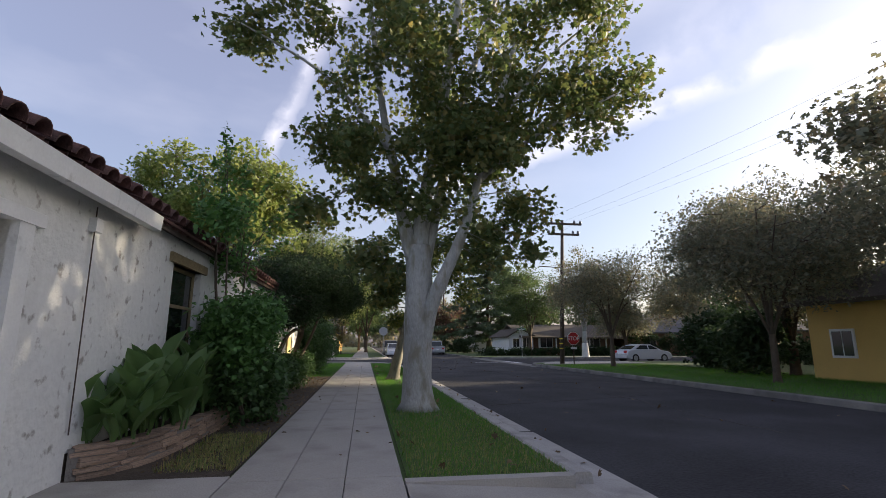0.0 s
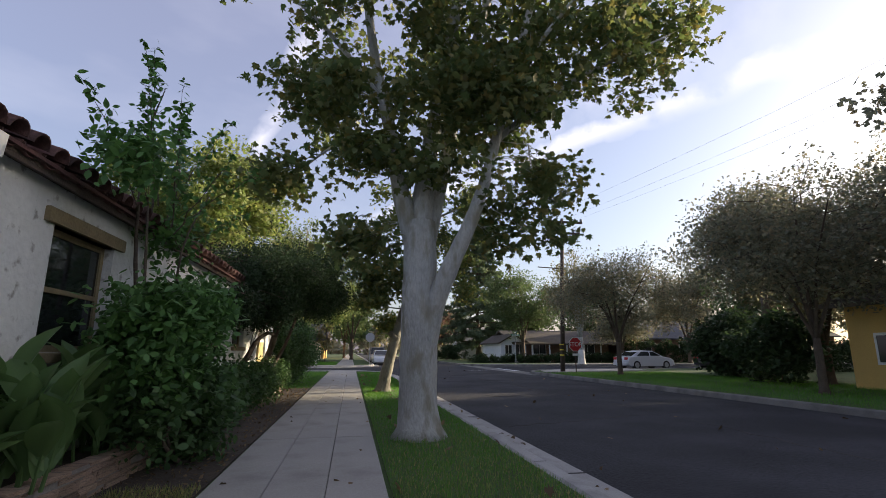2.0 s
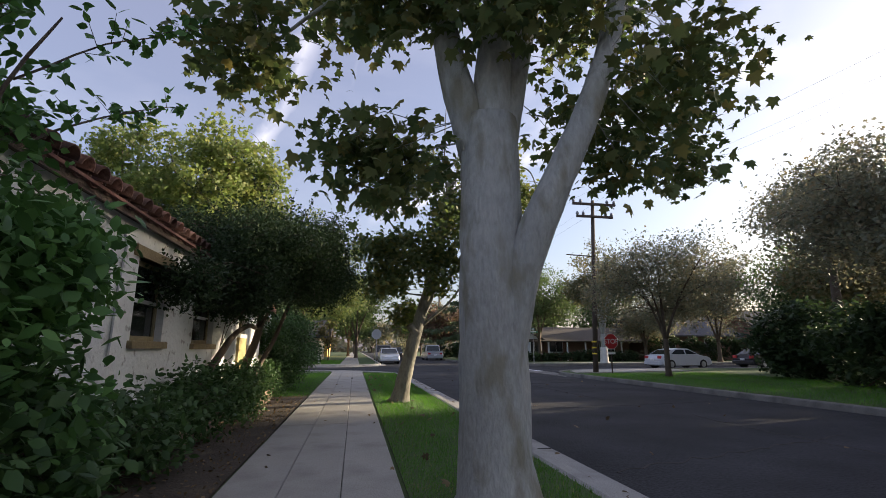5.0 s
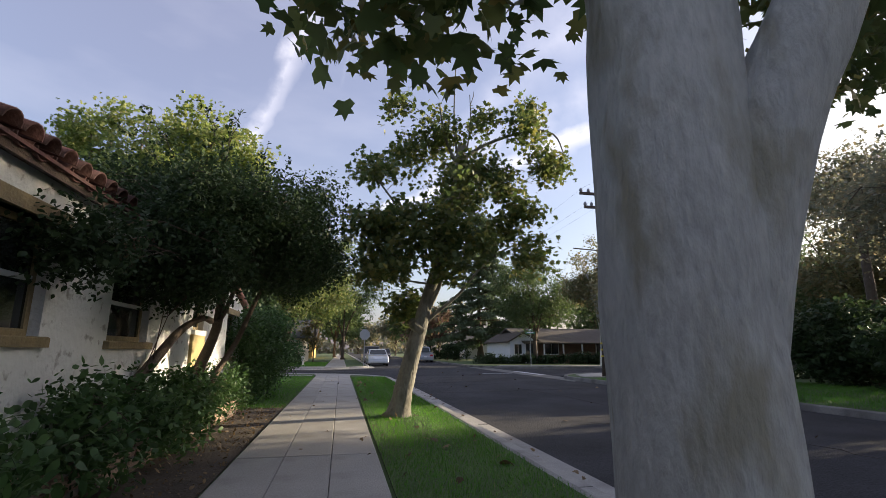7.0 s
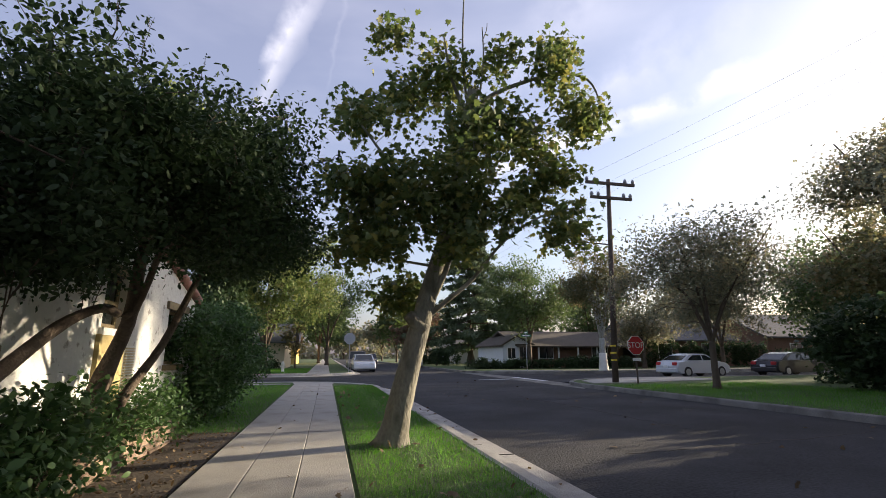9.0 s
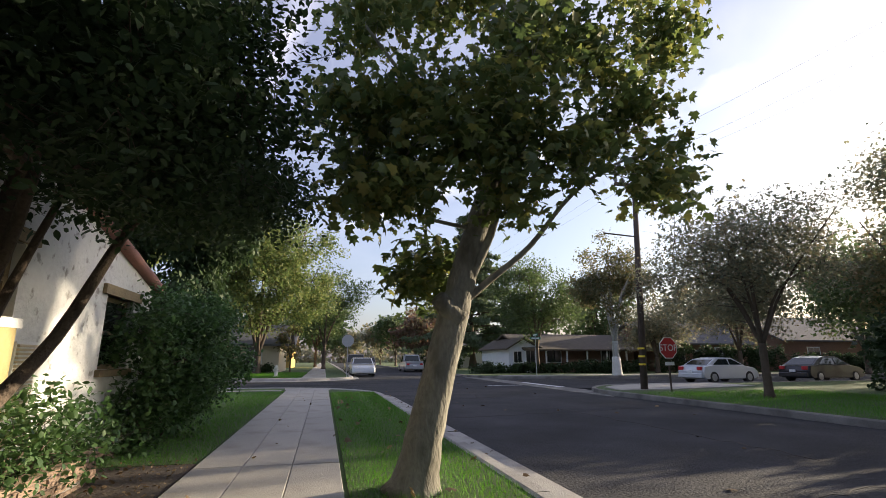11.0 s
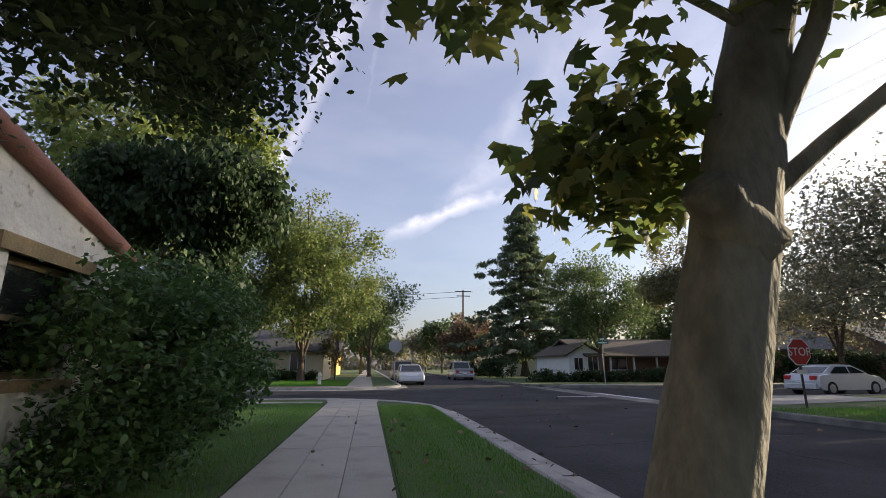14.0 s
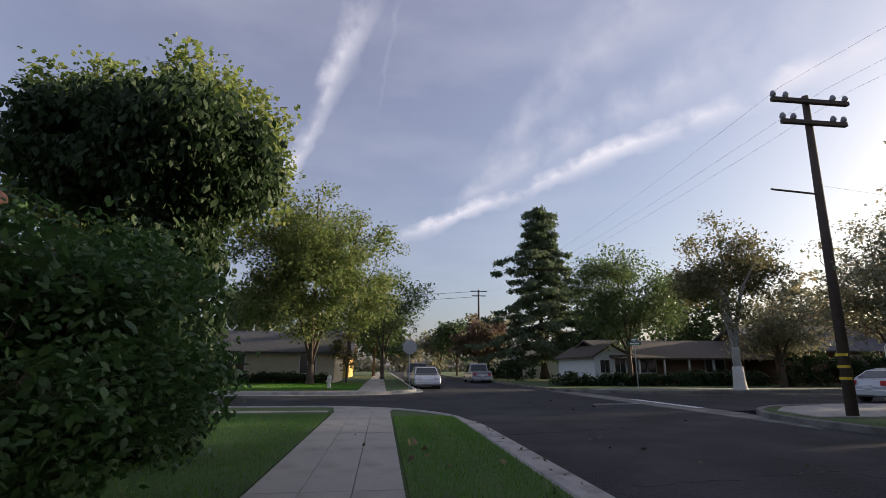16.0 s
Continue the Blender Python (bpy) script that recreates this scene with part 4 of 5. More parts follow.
# ---- trees by the pavement ----
tree("plane_tree", "tall plane tree with pale mottled trunk on the grass strip",
     [([(1.13, 10.38, -0.02), (1.12, 10.38, 0.9), (1.12, 10.38, 1.7), (1.13, 10.40, 2.4), (1.13, 10.42, 3.05)], 0.272, 0.235),
      ([(1.17, 10.37, 1.0), (1.33, 10.23, 1.8), (1.55, 10.07, 2.4), (1.81, 9.97, 3.0), (2.05, 9.97, 3.7), (2.48, 10.10, 5.2), (3.13, 10.25, 7.5)], 0.175, 0.05),
      ([(1.05, 10.43, 2.75), (0.83, 10.43, 3.5), (0.65, 10.45, 4.5), (0.35, 10.55, 6.0), (0.03, 10.75, 8.5)], 0.17, 0.045),
      ([(1.13, 10.42, 2.85), (1.21, 10.45, 3.8), (1.41, 10.50, 5.0), (1.83, 10.65, 7.5), (2.28, 10.85, 11.0)], 0.19, 0.06),
      ([(1.17, 10.45, 2.5), (1.39, 10.57, 3.4), (1.61, 10.65, 4.4), (1.98, 10.75, 6.0), (3.03, 10.95, 9.5)], 0.16, 0.05),
      ([(2.23, 10.05, 4.3), (3.53, 9.95, 5.4), (5.13, 9.85, 6.3)], 0.06, 0.02),
      ([(2.53, 10.15, 5.4), (3.83, 10.15, 7.2), (5.13, 10.15, 8.4)], 0.05, 0.015),
      ([(0.53, 10.45, 5.0), (-0.77, 10.25, 6.4), (-2.47, 10.25, 7.4)], 0.05, 0.015),
      ([(0.68, 10.45, 4.2), (-0.07, 10.75, 4.4), (-0.77, 10.95, 3.9)], 0.035, 0.012)],
     [(1.53, 11.15, 7.2, 2.4, 2.1, 3.2, 210), (2.53, 10.85, 5.0, 1.5, 1.4, 1.2, 62), (-0.17, 10.75, 5.3, 1.15, 1.4, 1.3, 66), (-2.27, 10.35, 7.5, 1.0, 1.0, 0.6, 26),
      (4.13, 10.15, 6.2, 1.5, 1.3, 1.0, 62), (5.43, 10.05, 6.6, 0.9, 0.9, 0.55, 26), (4.53, 10.25, 8.3, 1.4, 1.3, 0.9, 62), (1.53, 10.85, 10.4, 2.6, 2.4, 1.5, 66), (-0.67, 10.75, 8.4, 1.3, 1.3, 1.0, 40),
      (3.33, 10.85, 4.1, 0.8, 0.9, 0.6, 18), (2.53, 10.75, 3.4, 0.7, 0.8, 0.4, 14), (-0.57, 10.95, 3.9, 0.7, 0.8, 0.5, 18), (3.43, 11.35, 3.25, 0.5, 0.5, 0.35, 9),
      (0.03, 10.95, 2.85, 0.6, 0.45, 0.35, 13), (0.53, 10.70, 2.75, 0.32, 0.3, 0.28, 6), (0.91, 10.03, 2.75, 0.2, 0.08, 0.2, 2), (2.43, 10.95, 2.85, 0.4, 0.5, 0.3, 8), (2.83, 9.65, 4.8, 0.9, 0.5, 0.7, 22),
      (0.33, 9.55, 5.0, 0.7, 0.5, 0.6, 12), (1.53, 9.45, 6.5, 1.6, 0.7, 1.6, 40), (1.28, 9.90, 4.1, 0.5, 0.15, 0.5, 6),
      (0.9, 9.9, 4.0, 0.8, 0.35, 0.5, 14), (1.9, 9.85, 4.7, 0.7, 0.4, 0.7, 18), (1.2, 9.8, 5.5, 1.1, 0.5, 0.7, 28), (0.2, 10.3, 4.2, 0.6, 0.5, 0.5, 14), (2.8, 10.6, 6.4, 0.9, 0.8, 0.8, 30), (2.2, 9.7, 3.75, 0.4, 0.25, 0.4, 9), (2.5, 9.75, 4.5, 0.5, 0.3, 0.5, 13)],
     LEAF_STAR, 0.105, 34, L_PLANE, M_BARK_P, seed=11, clump=0.21, gap=0.03, freq=1.0, sides=24, droop=0.5, twig=0.006)

tree("plane_tree", "leaning plane tree with a broken top, sunlit yellow mixed into its leaves",
     [([(1.12, 18.16, -0.02), (1.2, 18.12, 0.45), (1.32, 18.09, 0.95), (1.48, 18.06, 1.6), (1.6, 18.06, 2.04), (1.8, 18.06, 2.7), (2.02, 18.08, 3.5), (2.32, 18.1, 5.3)], 0.19, 0.09),
      ([(1.5, 18.04, 1.62), (1.83, 17.98, 1.9), (2.2, 17.88, 2.22), (2.64, 17.78, 2.76), (3.2, 17.7, 3.14), (3.84, 17.66, 3.31)], 0.042, 0.01),
      ([(1.62, 18.02, 1.9), (1.86, 17.88, 2.5), (1.95, 17.76, 3.44)], 0.055, 0.02),
      ([(1.5, 18.02, 1.5), (1.37, 17.98, 1.62), (1.29, 17.95, 1.7)], 0.12, 0.075),
      ([(2.3, 18.10, 4.95), (2.80, 18.10, 5.35), (3.72, 18.02, 5.72), (4.31, 18.02, 5.7), (4.52, 18.02, 5.3)], 0.045, 0.012),
      ([(2.21, 18.10, 4.86), (1.96, 18.10, 5.45), (1.84, 18.10, 6.20)], 0.04, 0.015),
      ([(2.2, 18.10, 5.12), (2.15, 18.10, 6.04), (2.2, 18.10, 7.3)], 0.024, 0.009),
      ([(2.42, 18.10, 5.2), (2.5, 18.10, 5.87), (2.49, 18.10, 6.46)], 0.02, 0.008),
      ([(2.49, 18.10, 6.2), (2.56, 18.1, 6.4), (2.58, 18.1, 6.55)], 0.01, 0.005),
      ([(1.88, 18.06, 3.10), (1.12, 18.02, 3.77), (0.54, 18.02, 4.5)], 0.045, 0.012),
      ([(1.7, 18.06, 2.4), (1.1, 17.9, 2.45), (0.5, 17.9, 2.6)], 0.025, 0.008)],
     [(1.78, 18.10, 4.2, 1.35, 1.3, 0.85, 50), (0.5, 17.8, 3.4, 0.5, 0.6, 0.4, 11), (1.5, 18.10, 5.5, 0.75, 0.8, 0.7, 32), (0.5, 18.2, 4.4, 0.55, 0.7, 0.5, 14), (1.25, 18.42, 2.0, 0.26, 0.14, 0.22, 9), (2.18, 18.05, 2.1, 0.35, 0.3, 0.3, 4), (3.5, 17.65, 2.95, 0.6, 0.6, 0.35, 16), (3.3, 18.02, 5.75, 0.8, 0.7, 0.4, 22), (4.2, 17.93, 5.0, 0.5, 0.7, 0.5, 20),
      (3.4, 17.93, 3.9, 0.9, 0.8, 0.6, 28), (0.87, 18.02, 3.55, 0.8, 0.9, 0.6, 36), (0.85, 17.85, 2.65, 0.65, 0.6, 0.35, 32), (1.5, 17.5, 3.05, 0.7, 0.45, 0.4, 24), (2.4, 17.5, 3.0, 0.5, 0.4, 0.35, 12), (1.9, 17.7, 2.5, 0.4, 0.25, 0.25, 7), (2.18, 17.65, 3.5, 0.84, 0.6, 0.59, 15), (2.88, 18.10, 4.6, 0.8, 0.7, 0.7, 26), (3.7, 18.1, 6.1, 0.3, 0.3, 0.3, 6), (1.1, 18.1, 6.0, 0.25, 0.25, 0.35, 6)],
     LEAF_STAR, 0.092, 36, L_PLANE2, M_BARK_T, seed=23, extra=[(1.12 + 0.07 * (i % 4), 18.3 + 0.04 * (i % 3), 1.82 + 0.06 * i) for i in range(8)], clump=0.18, gap=-0.02, freq=1.1, sides=18, droop=0.45, twig=0.008)

# young myrtle and shrubs by the wall
tree("myrtle", "leafy young myrtle against the house wall",
     [([(-2.05, 9.25, 0), (-2.1, 9.25, 1.2), (-2.2, 9.15, 2.4), (-2.2, 9.1, 3.5), (-2.12, 9.2, 4.2)], 0.035, 0.006),
      ([(-2.0, 9.4, 0), (-1.85, 9.45, 1.2), (-1.8, 9.4, 2.3), (-1.6, 9.5, 3.0)], 0.03, 0.006),
      ([(-2.0, 9.05, 0.2), (-1.9, 8.8, 1.4), (-1.9, 8.6, 2.6)], 0.035, 0.01)],
     [(-1.95, 9.15, 2.25, 0.52, 0.75, 0.6, 150), (-1.85, 9.4, 1.75, 0.5, 0.7, 0.5, 110), (-1.85, 9.15, 1.5, 0.5, 0.75, 0.75, 150), (-1.95, 8.65, 2.6, 0.45, 0.55, 0.5, 70), (-1.8, 9.8, 0.85, 0.4, 0.5, 0.5, 60), (-1.75, 8.6, 1.3, 0.4, 0.5, 0.6, 70), (-2.0, 8.15, 2.5, 0.35, 0.45, 0.6, 60), (-1.95, 8.3, 2.65, 0.3, 0.4, 0.35, 24)],
     LEAF_OVAL, 0.085, 44, L_MYRTLE, M_BARK_D, seed=31, clump=0.17, gap=-0.25, sides=7, droop=0.25, twig=0.007,
     shoots=[((-2.1, 9.2, 2.7), (-2.2, 9.0, 4.6)), ((-2.0, 9.4, 2.7), (-1.5, 9.9, 4.2)), ((-2.0, 9.0, 2.7), (-1.95, 8.2, 4.1)), ((-1.9, 9.7, 2.7), (-1.2, 10.5, 3.7)), ((-2.0, 8.6, 2.6), (-2.35, 8.0, 3.6)),
             ((-1.9, 9.2, 2.6), (-1.7, 8.6, 3.9)), ((-2.0, 9.6, 2.6), (-2.1, 9.9, 4.3)), ((-1.8, 9.1, 2.4), (-1.2, 8.9, 3.3)), ((-2.1, 9.4, 2.8), (-2.5, 9.6, 4.3)), ((-1.8, 9.0, 2.5), (-1.5, 8.1, 3.2)), ((-1.9, 9.9, 2.4), (-1.4, 10.9, 3.2))])


def shrub(name, label, blobs, leaf, size, per, material, seed, clump=0.16, droop=0.15, gap=-0.3, stems=5, category="shrub", shell=1.6):
    """A bush with stems from the ground and clumps of leaves."""
    rng = np.random.default_rng(seed)
    bx, by = blobs[0][0], blobs[0][1]
    limbs = []
    for i in range(stems):
        b = blobs[i % len(blobs)]
        limbs.append(([(b[0] + rng.uniform(-0.2, 0.2) * b[3], b[1] + rng.uniform(-0.3, 0.3) * b[4], 0), (b[0], b[1] + rng.uniform(-0.3, 0.3) * b[4], b[2] * 0.6),
                       (b[0] + rng.uniform(-0.4, 0.4) * b[3], b[1] + rng.uniform(-0.4, 0.4) * b[4], b[2])], 0.025, 0.008))
    return tree(name, label, limbs, blobs, leaf, size, per, material, M_BARK_D, seed, clump, gap, 1.2, 0.006, 6, droop, (), shell, 0.9, category, wood_kind="stuff")


shrub("shrub", "dark green leafy shrub beside the pavement", [(-1.65, 9.2, 0.5, 0.4, 0.85, 0.5, 170), (-1.98, 12.0, 0.38, 0.38, 1.0, 0.32, 80)], LEAF_OVAL, 0.085, 38, L_BUSH, 41)
shrub("shrub", "low green shrubs in the planter", [(-1.92, 14.2, 0.52, 0.33, 1.1, 0.33, 90), (-1.95, 16.2, 0.5, 0.33, 1.1, 0.33, 90), (-1.82, 15.3, 0.3, 0.2, 1.6, 0.2, 50)], LEAF_OVAL, 0.075, 36, L_BUSH, 43)
shrub("shrub", "bright low shrub at the planter's end", [(-2.0, 18.2, 0.45, 0.35, 1.1, 0.34, 85)], LEAF_OVAL, 0.055, 44, L_BUSH, 44)
shrub("shrub", "low weedy growth at the wall's foot", [(-2.1, 20.2, 0.22, 0.35, 1.3, 0.25, 50)], LEAF_OVAL, 0.07, 30, L_BUSH, 45)

# spreading dark tree over the pavement with several bent trunks
tree("privet_tree", "spreading dark evergreen tree with several bent trunks",
     [([(-2.1, 17.2, 0.05), (-2.05, 17.2, 0.8), (-1.85, 17.25, 1.5), (-1.8, 17.3, 2.4), (-1.5, 17.2, 3.2)], 0.10, 0.05),
      ([(-2.05, 17.3, 0.05), (-1.9, 17.5, 0.7), (-1.65, 17.8, 1.3), (-1.35, 18.0, 2.2), (-1.0, 18.2, 2.9)], 0.075, 0.03),
      ([(-2.1, 17.25, 0.3), (-2.05, 17.6, 1.1), (-1.9, 17.75, 1.9), (-1.7, 17.9, 2.8)], 0.06, 0.02),
      ([(-2.35, 15.2, 0.55), (-2.25, 15.9, 1.0), (-2.15, 16.5, 1.42), (-1.95, 16.8, 1.62), (-1.8, 17.2, 1.62), (-1.5, 16.9, 2.3)], 0.075, 0.035),
      ([(-1.75, 17.3, 2.4), (-1.9, 16.4, 2.9), (-1.9, 15.4, 3.3)], 0.05, 0.02),
      ([(-1.6, 17.4, 2.6), (-0.8, 17.6, 3.1), (-0.1, 17.8, 3.4)], 0.05, 0.015)],
     [(-1.5, 16.8, 2.8, 1.15, 1.9, 0.65, 210), (-0.6, 17.4, 2.75, 0.85, 1.3, 0.5, 110), (-1.8, 15.2, 2.85, 0.7, 1.1, 0.7, 120), (-1.7, 14.6, 2.2, 0.6, 0.9, 0.45, 60), (-2.0, 14.0, 2.0, 0.35, 0.7, 0.4, 40), (-1.2, 16.6, 2.3, 0.9, 1.0, 0.3, 60), (-1.2, 15.6, 2.9, 0.7, 0.9, 0.55, 60), (-0.9, 17.0, 3.5, 0.8, 1.0, 0.4, 36), (-1.3, 18.6, 2.95, 1.15, 1.4, 0.6, 120), (-2.7, 16.6, 3.3, 1.1, 1.2, 0.5, 120), (-1.9, 16.9, 3.6, 0.9, 1.0, 0.35, 50), (-1.95, 15.5, 2.05, 0.35, 1.2, 0.35, 80), (-0.45, 16.8, 3.3, 0.45, 0.8, 0.45, 34), (-1.0, 19.3, 2.95, 0.7, 0.6, 0.4, 60)],
     LEAF_OVAL, 0.054, 84, L_DARK, M_BARK_D, seed=51, clump=0.2, gap=-0.1, sides=9, droop=0.2, twig=0.008,
     shoots=[((-1.6, 17.0, 3.5), (-2.3, 16.8, 5.0)), ((-1.2, 17.0, 3.5), (-0.9, 17.0, 4.3)), ((-0.6, 17.3, 3.1), (0.3, 17.2, 3.6)), ((-0.5, 17.4, 2.9), (0.2, 17.5, 3.1)), ((-2.4, 16.6, 3.5), (-3.3, 16.5, 4.4)), ((-2.6, 16.8, 3.5), (-3.9, 16.9, 4.0)),
             ((-0.9, 17.0, 3.4), (-0.2, 16.9, 4.0)), ((-1.9, 16.5, 3.6), (-1.6, 16.2, 4.5)), ((-1.4, 16.8, 3.6), (-1.2, 16.6, 4.3)), ((-0.6, 17.2, 2.7), (0.25, 17.0, 2.6)), ((-2.2, 16.3, 3.5), (-2.8, 15.9, 4.5)), ((-1.5, 15.2, 3.2), (-1.2, 14.6, 3.9))])

shrub("hedge_bush", "rounded dense green bush at the house corner", [(-2.1, 21.9, 1.1, 0.88, 1.3, 1.0, 260), (-2.0, 23.0, 1.3, 0.95, 1.1, 1.0, 240), (-3.1, 23.6, 1.75, 0.9, 0.9, 0.85, 170)], LEAF_OVAL, 0.07, 66, L_BUSH, 47, clump=0.15, category="bush")
shrub("ivy_stump", "tall tree stump smothered in dark ivy", [(-2.85, 26.0, 1.7, 0.9, 1.2, 1.75, 300), (-2.75, 26.0, 4.25, 1.25, 1.4, 0.95, 330), (-4.2, 26.3, 4.4, 1.2, 1.2, 0.9, 190)],
      LEAF_OVAL, 0.115, 52, L_DARK, 48, clump=0.15, droop=1.0, category="ivy")

# trees behind the house and further along
def street_tree(name, label, x, y, h, r, low, leaf_m, seed, bark=M_BARK_D, n=150, size=0.3, per=26, tr=0.16, clump=0.5, gap=-0.1, lean=0.0, limbs_n=5, leaf=LEAF_SPRIG, group=""):
    rnd = random.Random(seed)
    fork = low * 0.8
    limbs = [([(x, y, -0.05), (x + lean * 0.5, y, fork * 0.6), (x + lean, y, fork)], tr, tr * 0.8)]
    for i in range(limbs_n):
        a = 2 * math.pi * i / limbs_n + rnd.uniform(-0.4, 0.4)
        q = rnd.uniform(0.45, 0.8)
        limbs.append(([(x + lean, y, fork * 0.95), (x + lean + 0.35 * r * q * math.cos(a), y + 0.35 * r * q * math.sin(a), low + (h - low) * 0.3),
                       (x + lean + r * q * math.cos(a), y + r * q * math.sin(a), low + (h - low) * rnd.uniform(0.5, 0.85))], tr * 0.55, tr * 0.12))
    limbs.append(([(x + lean, y, fork * 0.95), (x + lean, y + 0.1, low + (h - low) * 0.45), (x + lean * 1.2, y, low + (h - low) * 0.85)], tr * 0.65, tr * 0.12))
    c, hz = (h + low) / 2, (h - low) / 2
    blobs = [(x + lean, y, c, r * 0.85, r * 0.85, hz * 0.95, int(n * 0.4))]
    for i in range(6):
        a = 2 * math.pi * (i + rnd.random()) / 6
        blobs.append((x + lean + 0.55 * r * math.cos(a), y + 0.55 * r * math.sin(a), c + hz * rnd.uniform(-0.45, 0.4), r * 0.5, r * 0.5, hz * 0.5, int(n * 0.1)))
    return tree(name, label, limbs, blobs, leaf, size, per, leaf_m, bark, seed, clump, gap, 0.5, 0.014, 8, 0.3, (), 0.7, 0.7, group=group)


street_tree("tall_tree", "tall yellow-green tree beyond the white house", -12.4, 48.8, 22.0, 6.6, 5.0, L_LIT, 61, n=420, size=0.36, per=46, tr=0.4, clump=0.6)
street_tree("tall_tree", "tall yellow-green tree behind the white house roof", -19.0, 50.5, 22.5, 4.8, 5.0, L_LIT, 62, n=260, size=0.36, per=46, tr=0.4, clump=0.6)
street_tree("shade_tree", "large leafy shade tree on the far corner", -4.9, 56.0, 15.6, 6.4, 1.8, L_MIX, 63, n=560, size=0.22, per=100, tr=0.3, clump=0.5, gap=0.0, leaf=LEAF_QUAD)
street_tree("shade_tree", "green shade tree along the far pavement", 0.3, 74.0, 12.5, 5.0, 3.2, L_MID, 64, n=160, size=0.28, per=70, tr=0.25, clump=0.6, leaf=LEAF_QUAD)
street_tree("shade_tree", "green shade tree along the far pavement", -1.0, 95.0, 11, 5.0, 3.0, L_MID, 65, n=130, size=0.6, per=22, tr=0.25, clump=0.6)
street_tree("small_tree", "small olive coloured tree by the far house", -2.6, 60.0, 4.2, 1.3, 1.2, L_OLIVE, 66, n=60, size=0.22, per=24, tr=0.08, clump=0.25)

# right-hand side
street_tree("street_tree", "small dark street tree on the far lawn", 13.2, 25.9, 6.2, 3.5, 2.0, L_GREY, 71, n=260, size=0.09, per=84, tr=0.13, gap=0.0, clump=0.36)
street_tree("street_tree", "low spreading tree with drooping twigs", 12.9, 15.0, 6.6, 3.5, 1.9, L_GREY, 72, n=320, size=0.1, per=76, tr=0.12, gap=-0.1, clump=0.38)
street_tree("dark_tree", "large dark tree over the far lawn", 16.7, 18.2, 8.0, 3.2, 1.6, L_GREY, 73, n=280, size=0.11, per=80, tr=0.2, gap=-0.14, clump=0.38)
street_tree("dark_tree", "large dark tree beside the yellow house", 19.0, 13.5, 9.6, 3.8, 2.6, L_GREY, 74, n=340, size=0.12, per=84, tr=0.22, clump=0.42)
# added sun blocker: the raised crown shades the wall, leaves the plane trunk lit
street_tree("dark_tree", "tall dark tree with a high crown, added to shade the house wall", 20.3, 24.2, 9.8, 2.7, 6.2, L_GREY, 79, n=150, size=0.13, per=70, tr=0.2, gap=-0.2)
street_tree("dark_tree", "large dark tree behind the far lawn", 26.0, 18.0, 8.8, 3.8, 1.8, L_GREY, 75, n=220, size=0.3, per=32, tr=0.25)
# two unseen trees, added only to shade the house wall and garage
street_tree("dark_tree", "unseen tree added to keep sun off the house wall", 13.0, 8.0, 8.6, 3.1, 2.0, L_GREY, 76, n=170, size=0.18, per=50, tr=0.25, gap=-0.05)
street_tree("dark_tree", "unseen tree added to keep sun off the house wall", 15.0, -6.0, 9.0, 4.2, 2.2, L_GREY, 77, n=180, size=0.34, per=30, tr=0.25)
shrub("hedge_bush", "large clipped dark bush on the far lawn", [(18.4, 23.6, 1.5, 2.0, 2.6, 1.5, 200), (15.6, 19.2, 1.2, 1.0, 1.6, 1.3, 80)], LEAF_SPRIG, 0.2, 40, L_DARK, 78, clump=0.3, category="bush")
street_tree("shade_tree", "green tree in front of the porch house", 17.8, 52.5, 10.4, 4.3, 2.6, L_MID, 81, n=220, size=0.2, per=90, tr=0.2, leaf=LEAF_QUAD)
wt = street_tree("white_trunk_tree", "plane tree with whitewashed trunk and thin crown", 20.9, 45.7, 10.8, 3.2, 3.0, L_OLIVE, 82, bark=M_BARK_P, n=190, size=0.19, per=70, tr=0.28, gap=0.02, clump=0.4, leaf=LEAF_QUAD)
part("whitewash", Geo().tube([(0, 0, 0.02), (0, 0, 0.12), (0, 0, 0.7), (0, 0, 1.35)], [0.44, 0.37, 0.32, 0.295], 16), M_BARK_W, wt, "white painted band round the foot of the trunk", True)
street_tree("shade_tree", "leafy tree on the far side of the crossing", 27.5, 50.0, 6.4, 2.8, 1.6, L_GREY, 83, n=120, size=0.2, per=70, tr=0.2, leaf=LEAF_QUAD)
street_tree("shade_tree", "leafy tree on the far side of the crossing", 33.0, 47.0, 11.5, 4.6, 2.2, L_GREY, 84, n=200, size=0.22, per=80, tr=0.2, leaf=LEAF_QUAD)
# added at this height to stop low sun reaching the road
street_tree("shade_tree", "leafy tree far along the cross street, added to shade the road", 42.0, 44.0, 11.5, 5.0, 2.2, L_GREY, 85, n=180, size=0.24, per=80, tr=0.2, leaf=LEAF_QUAD)
street_tree("shade_tree", "leafy tree behind the bushes", 30.0, 34.0, 9.0, 4.2, 2.0, L_MID, 86, n=180, size=0.22, per=70, tr=0.2, leaf=LEAF_QUAD)
street_tree("shade_tree", "tree far down the street", 13.5, 84.0, 8.5, 3.8, 2.0, L_RUST, 87, n=110, size=0.5, per=24, tr=0.2, clump=0.5)
street_tree("shade_tree", "tree far down the street", 12.5, 100.0, 9, 4.2, 2.0, L_MID, 88, n=110, size=0.55, per=24, tr=0.2, clump=0.6)
street_tree("shade_tree", "tree far down the street", 12.6, 125.0, 9.5, 5, 2.0, L_GREY, 89, n=100, size=0.7, per=22, tr=0.2, clump=0.7)
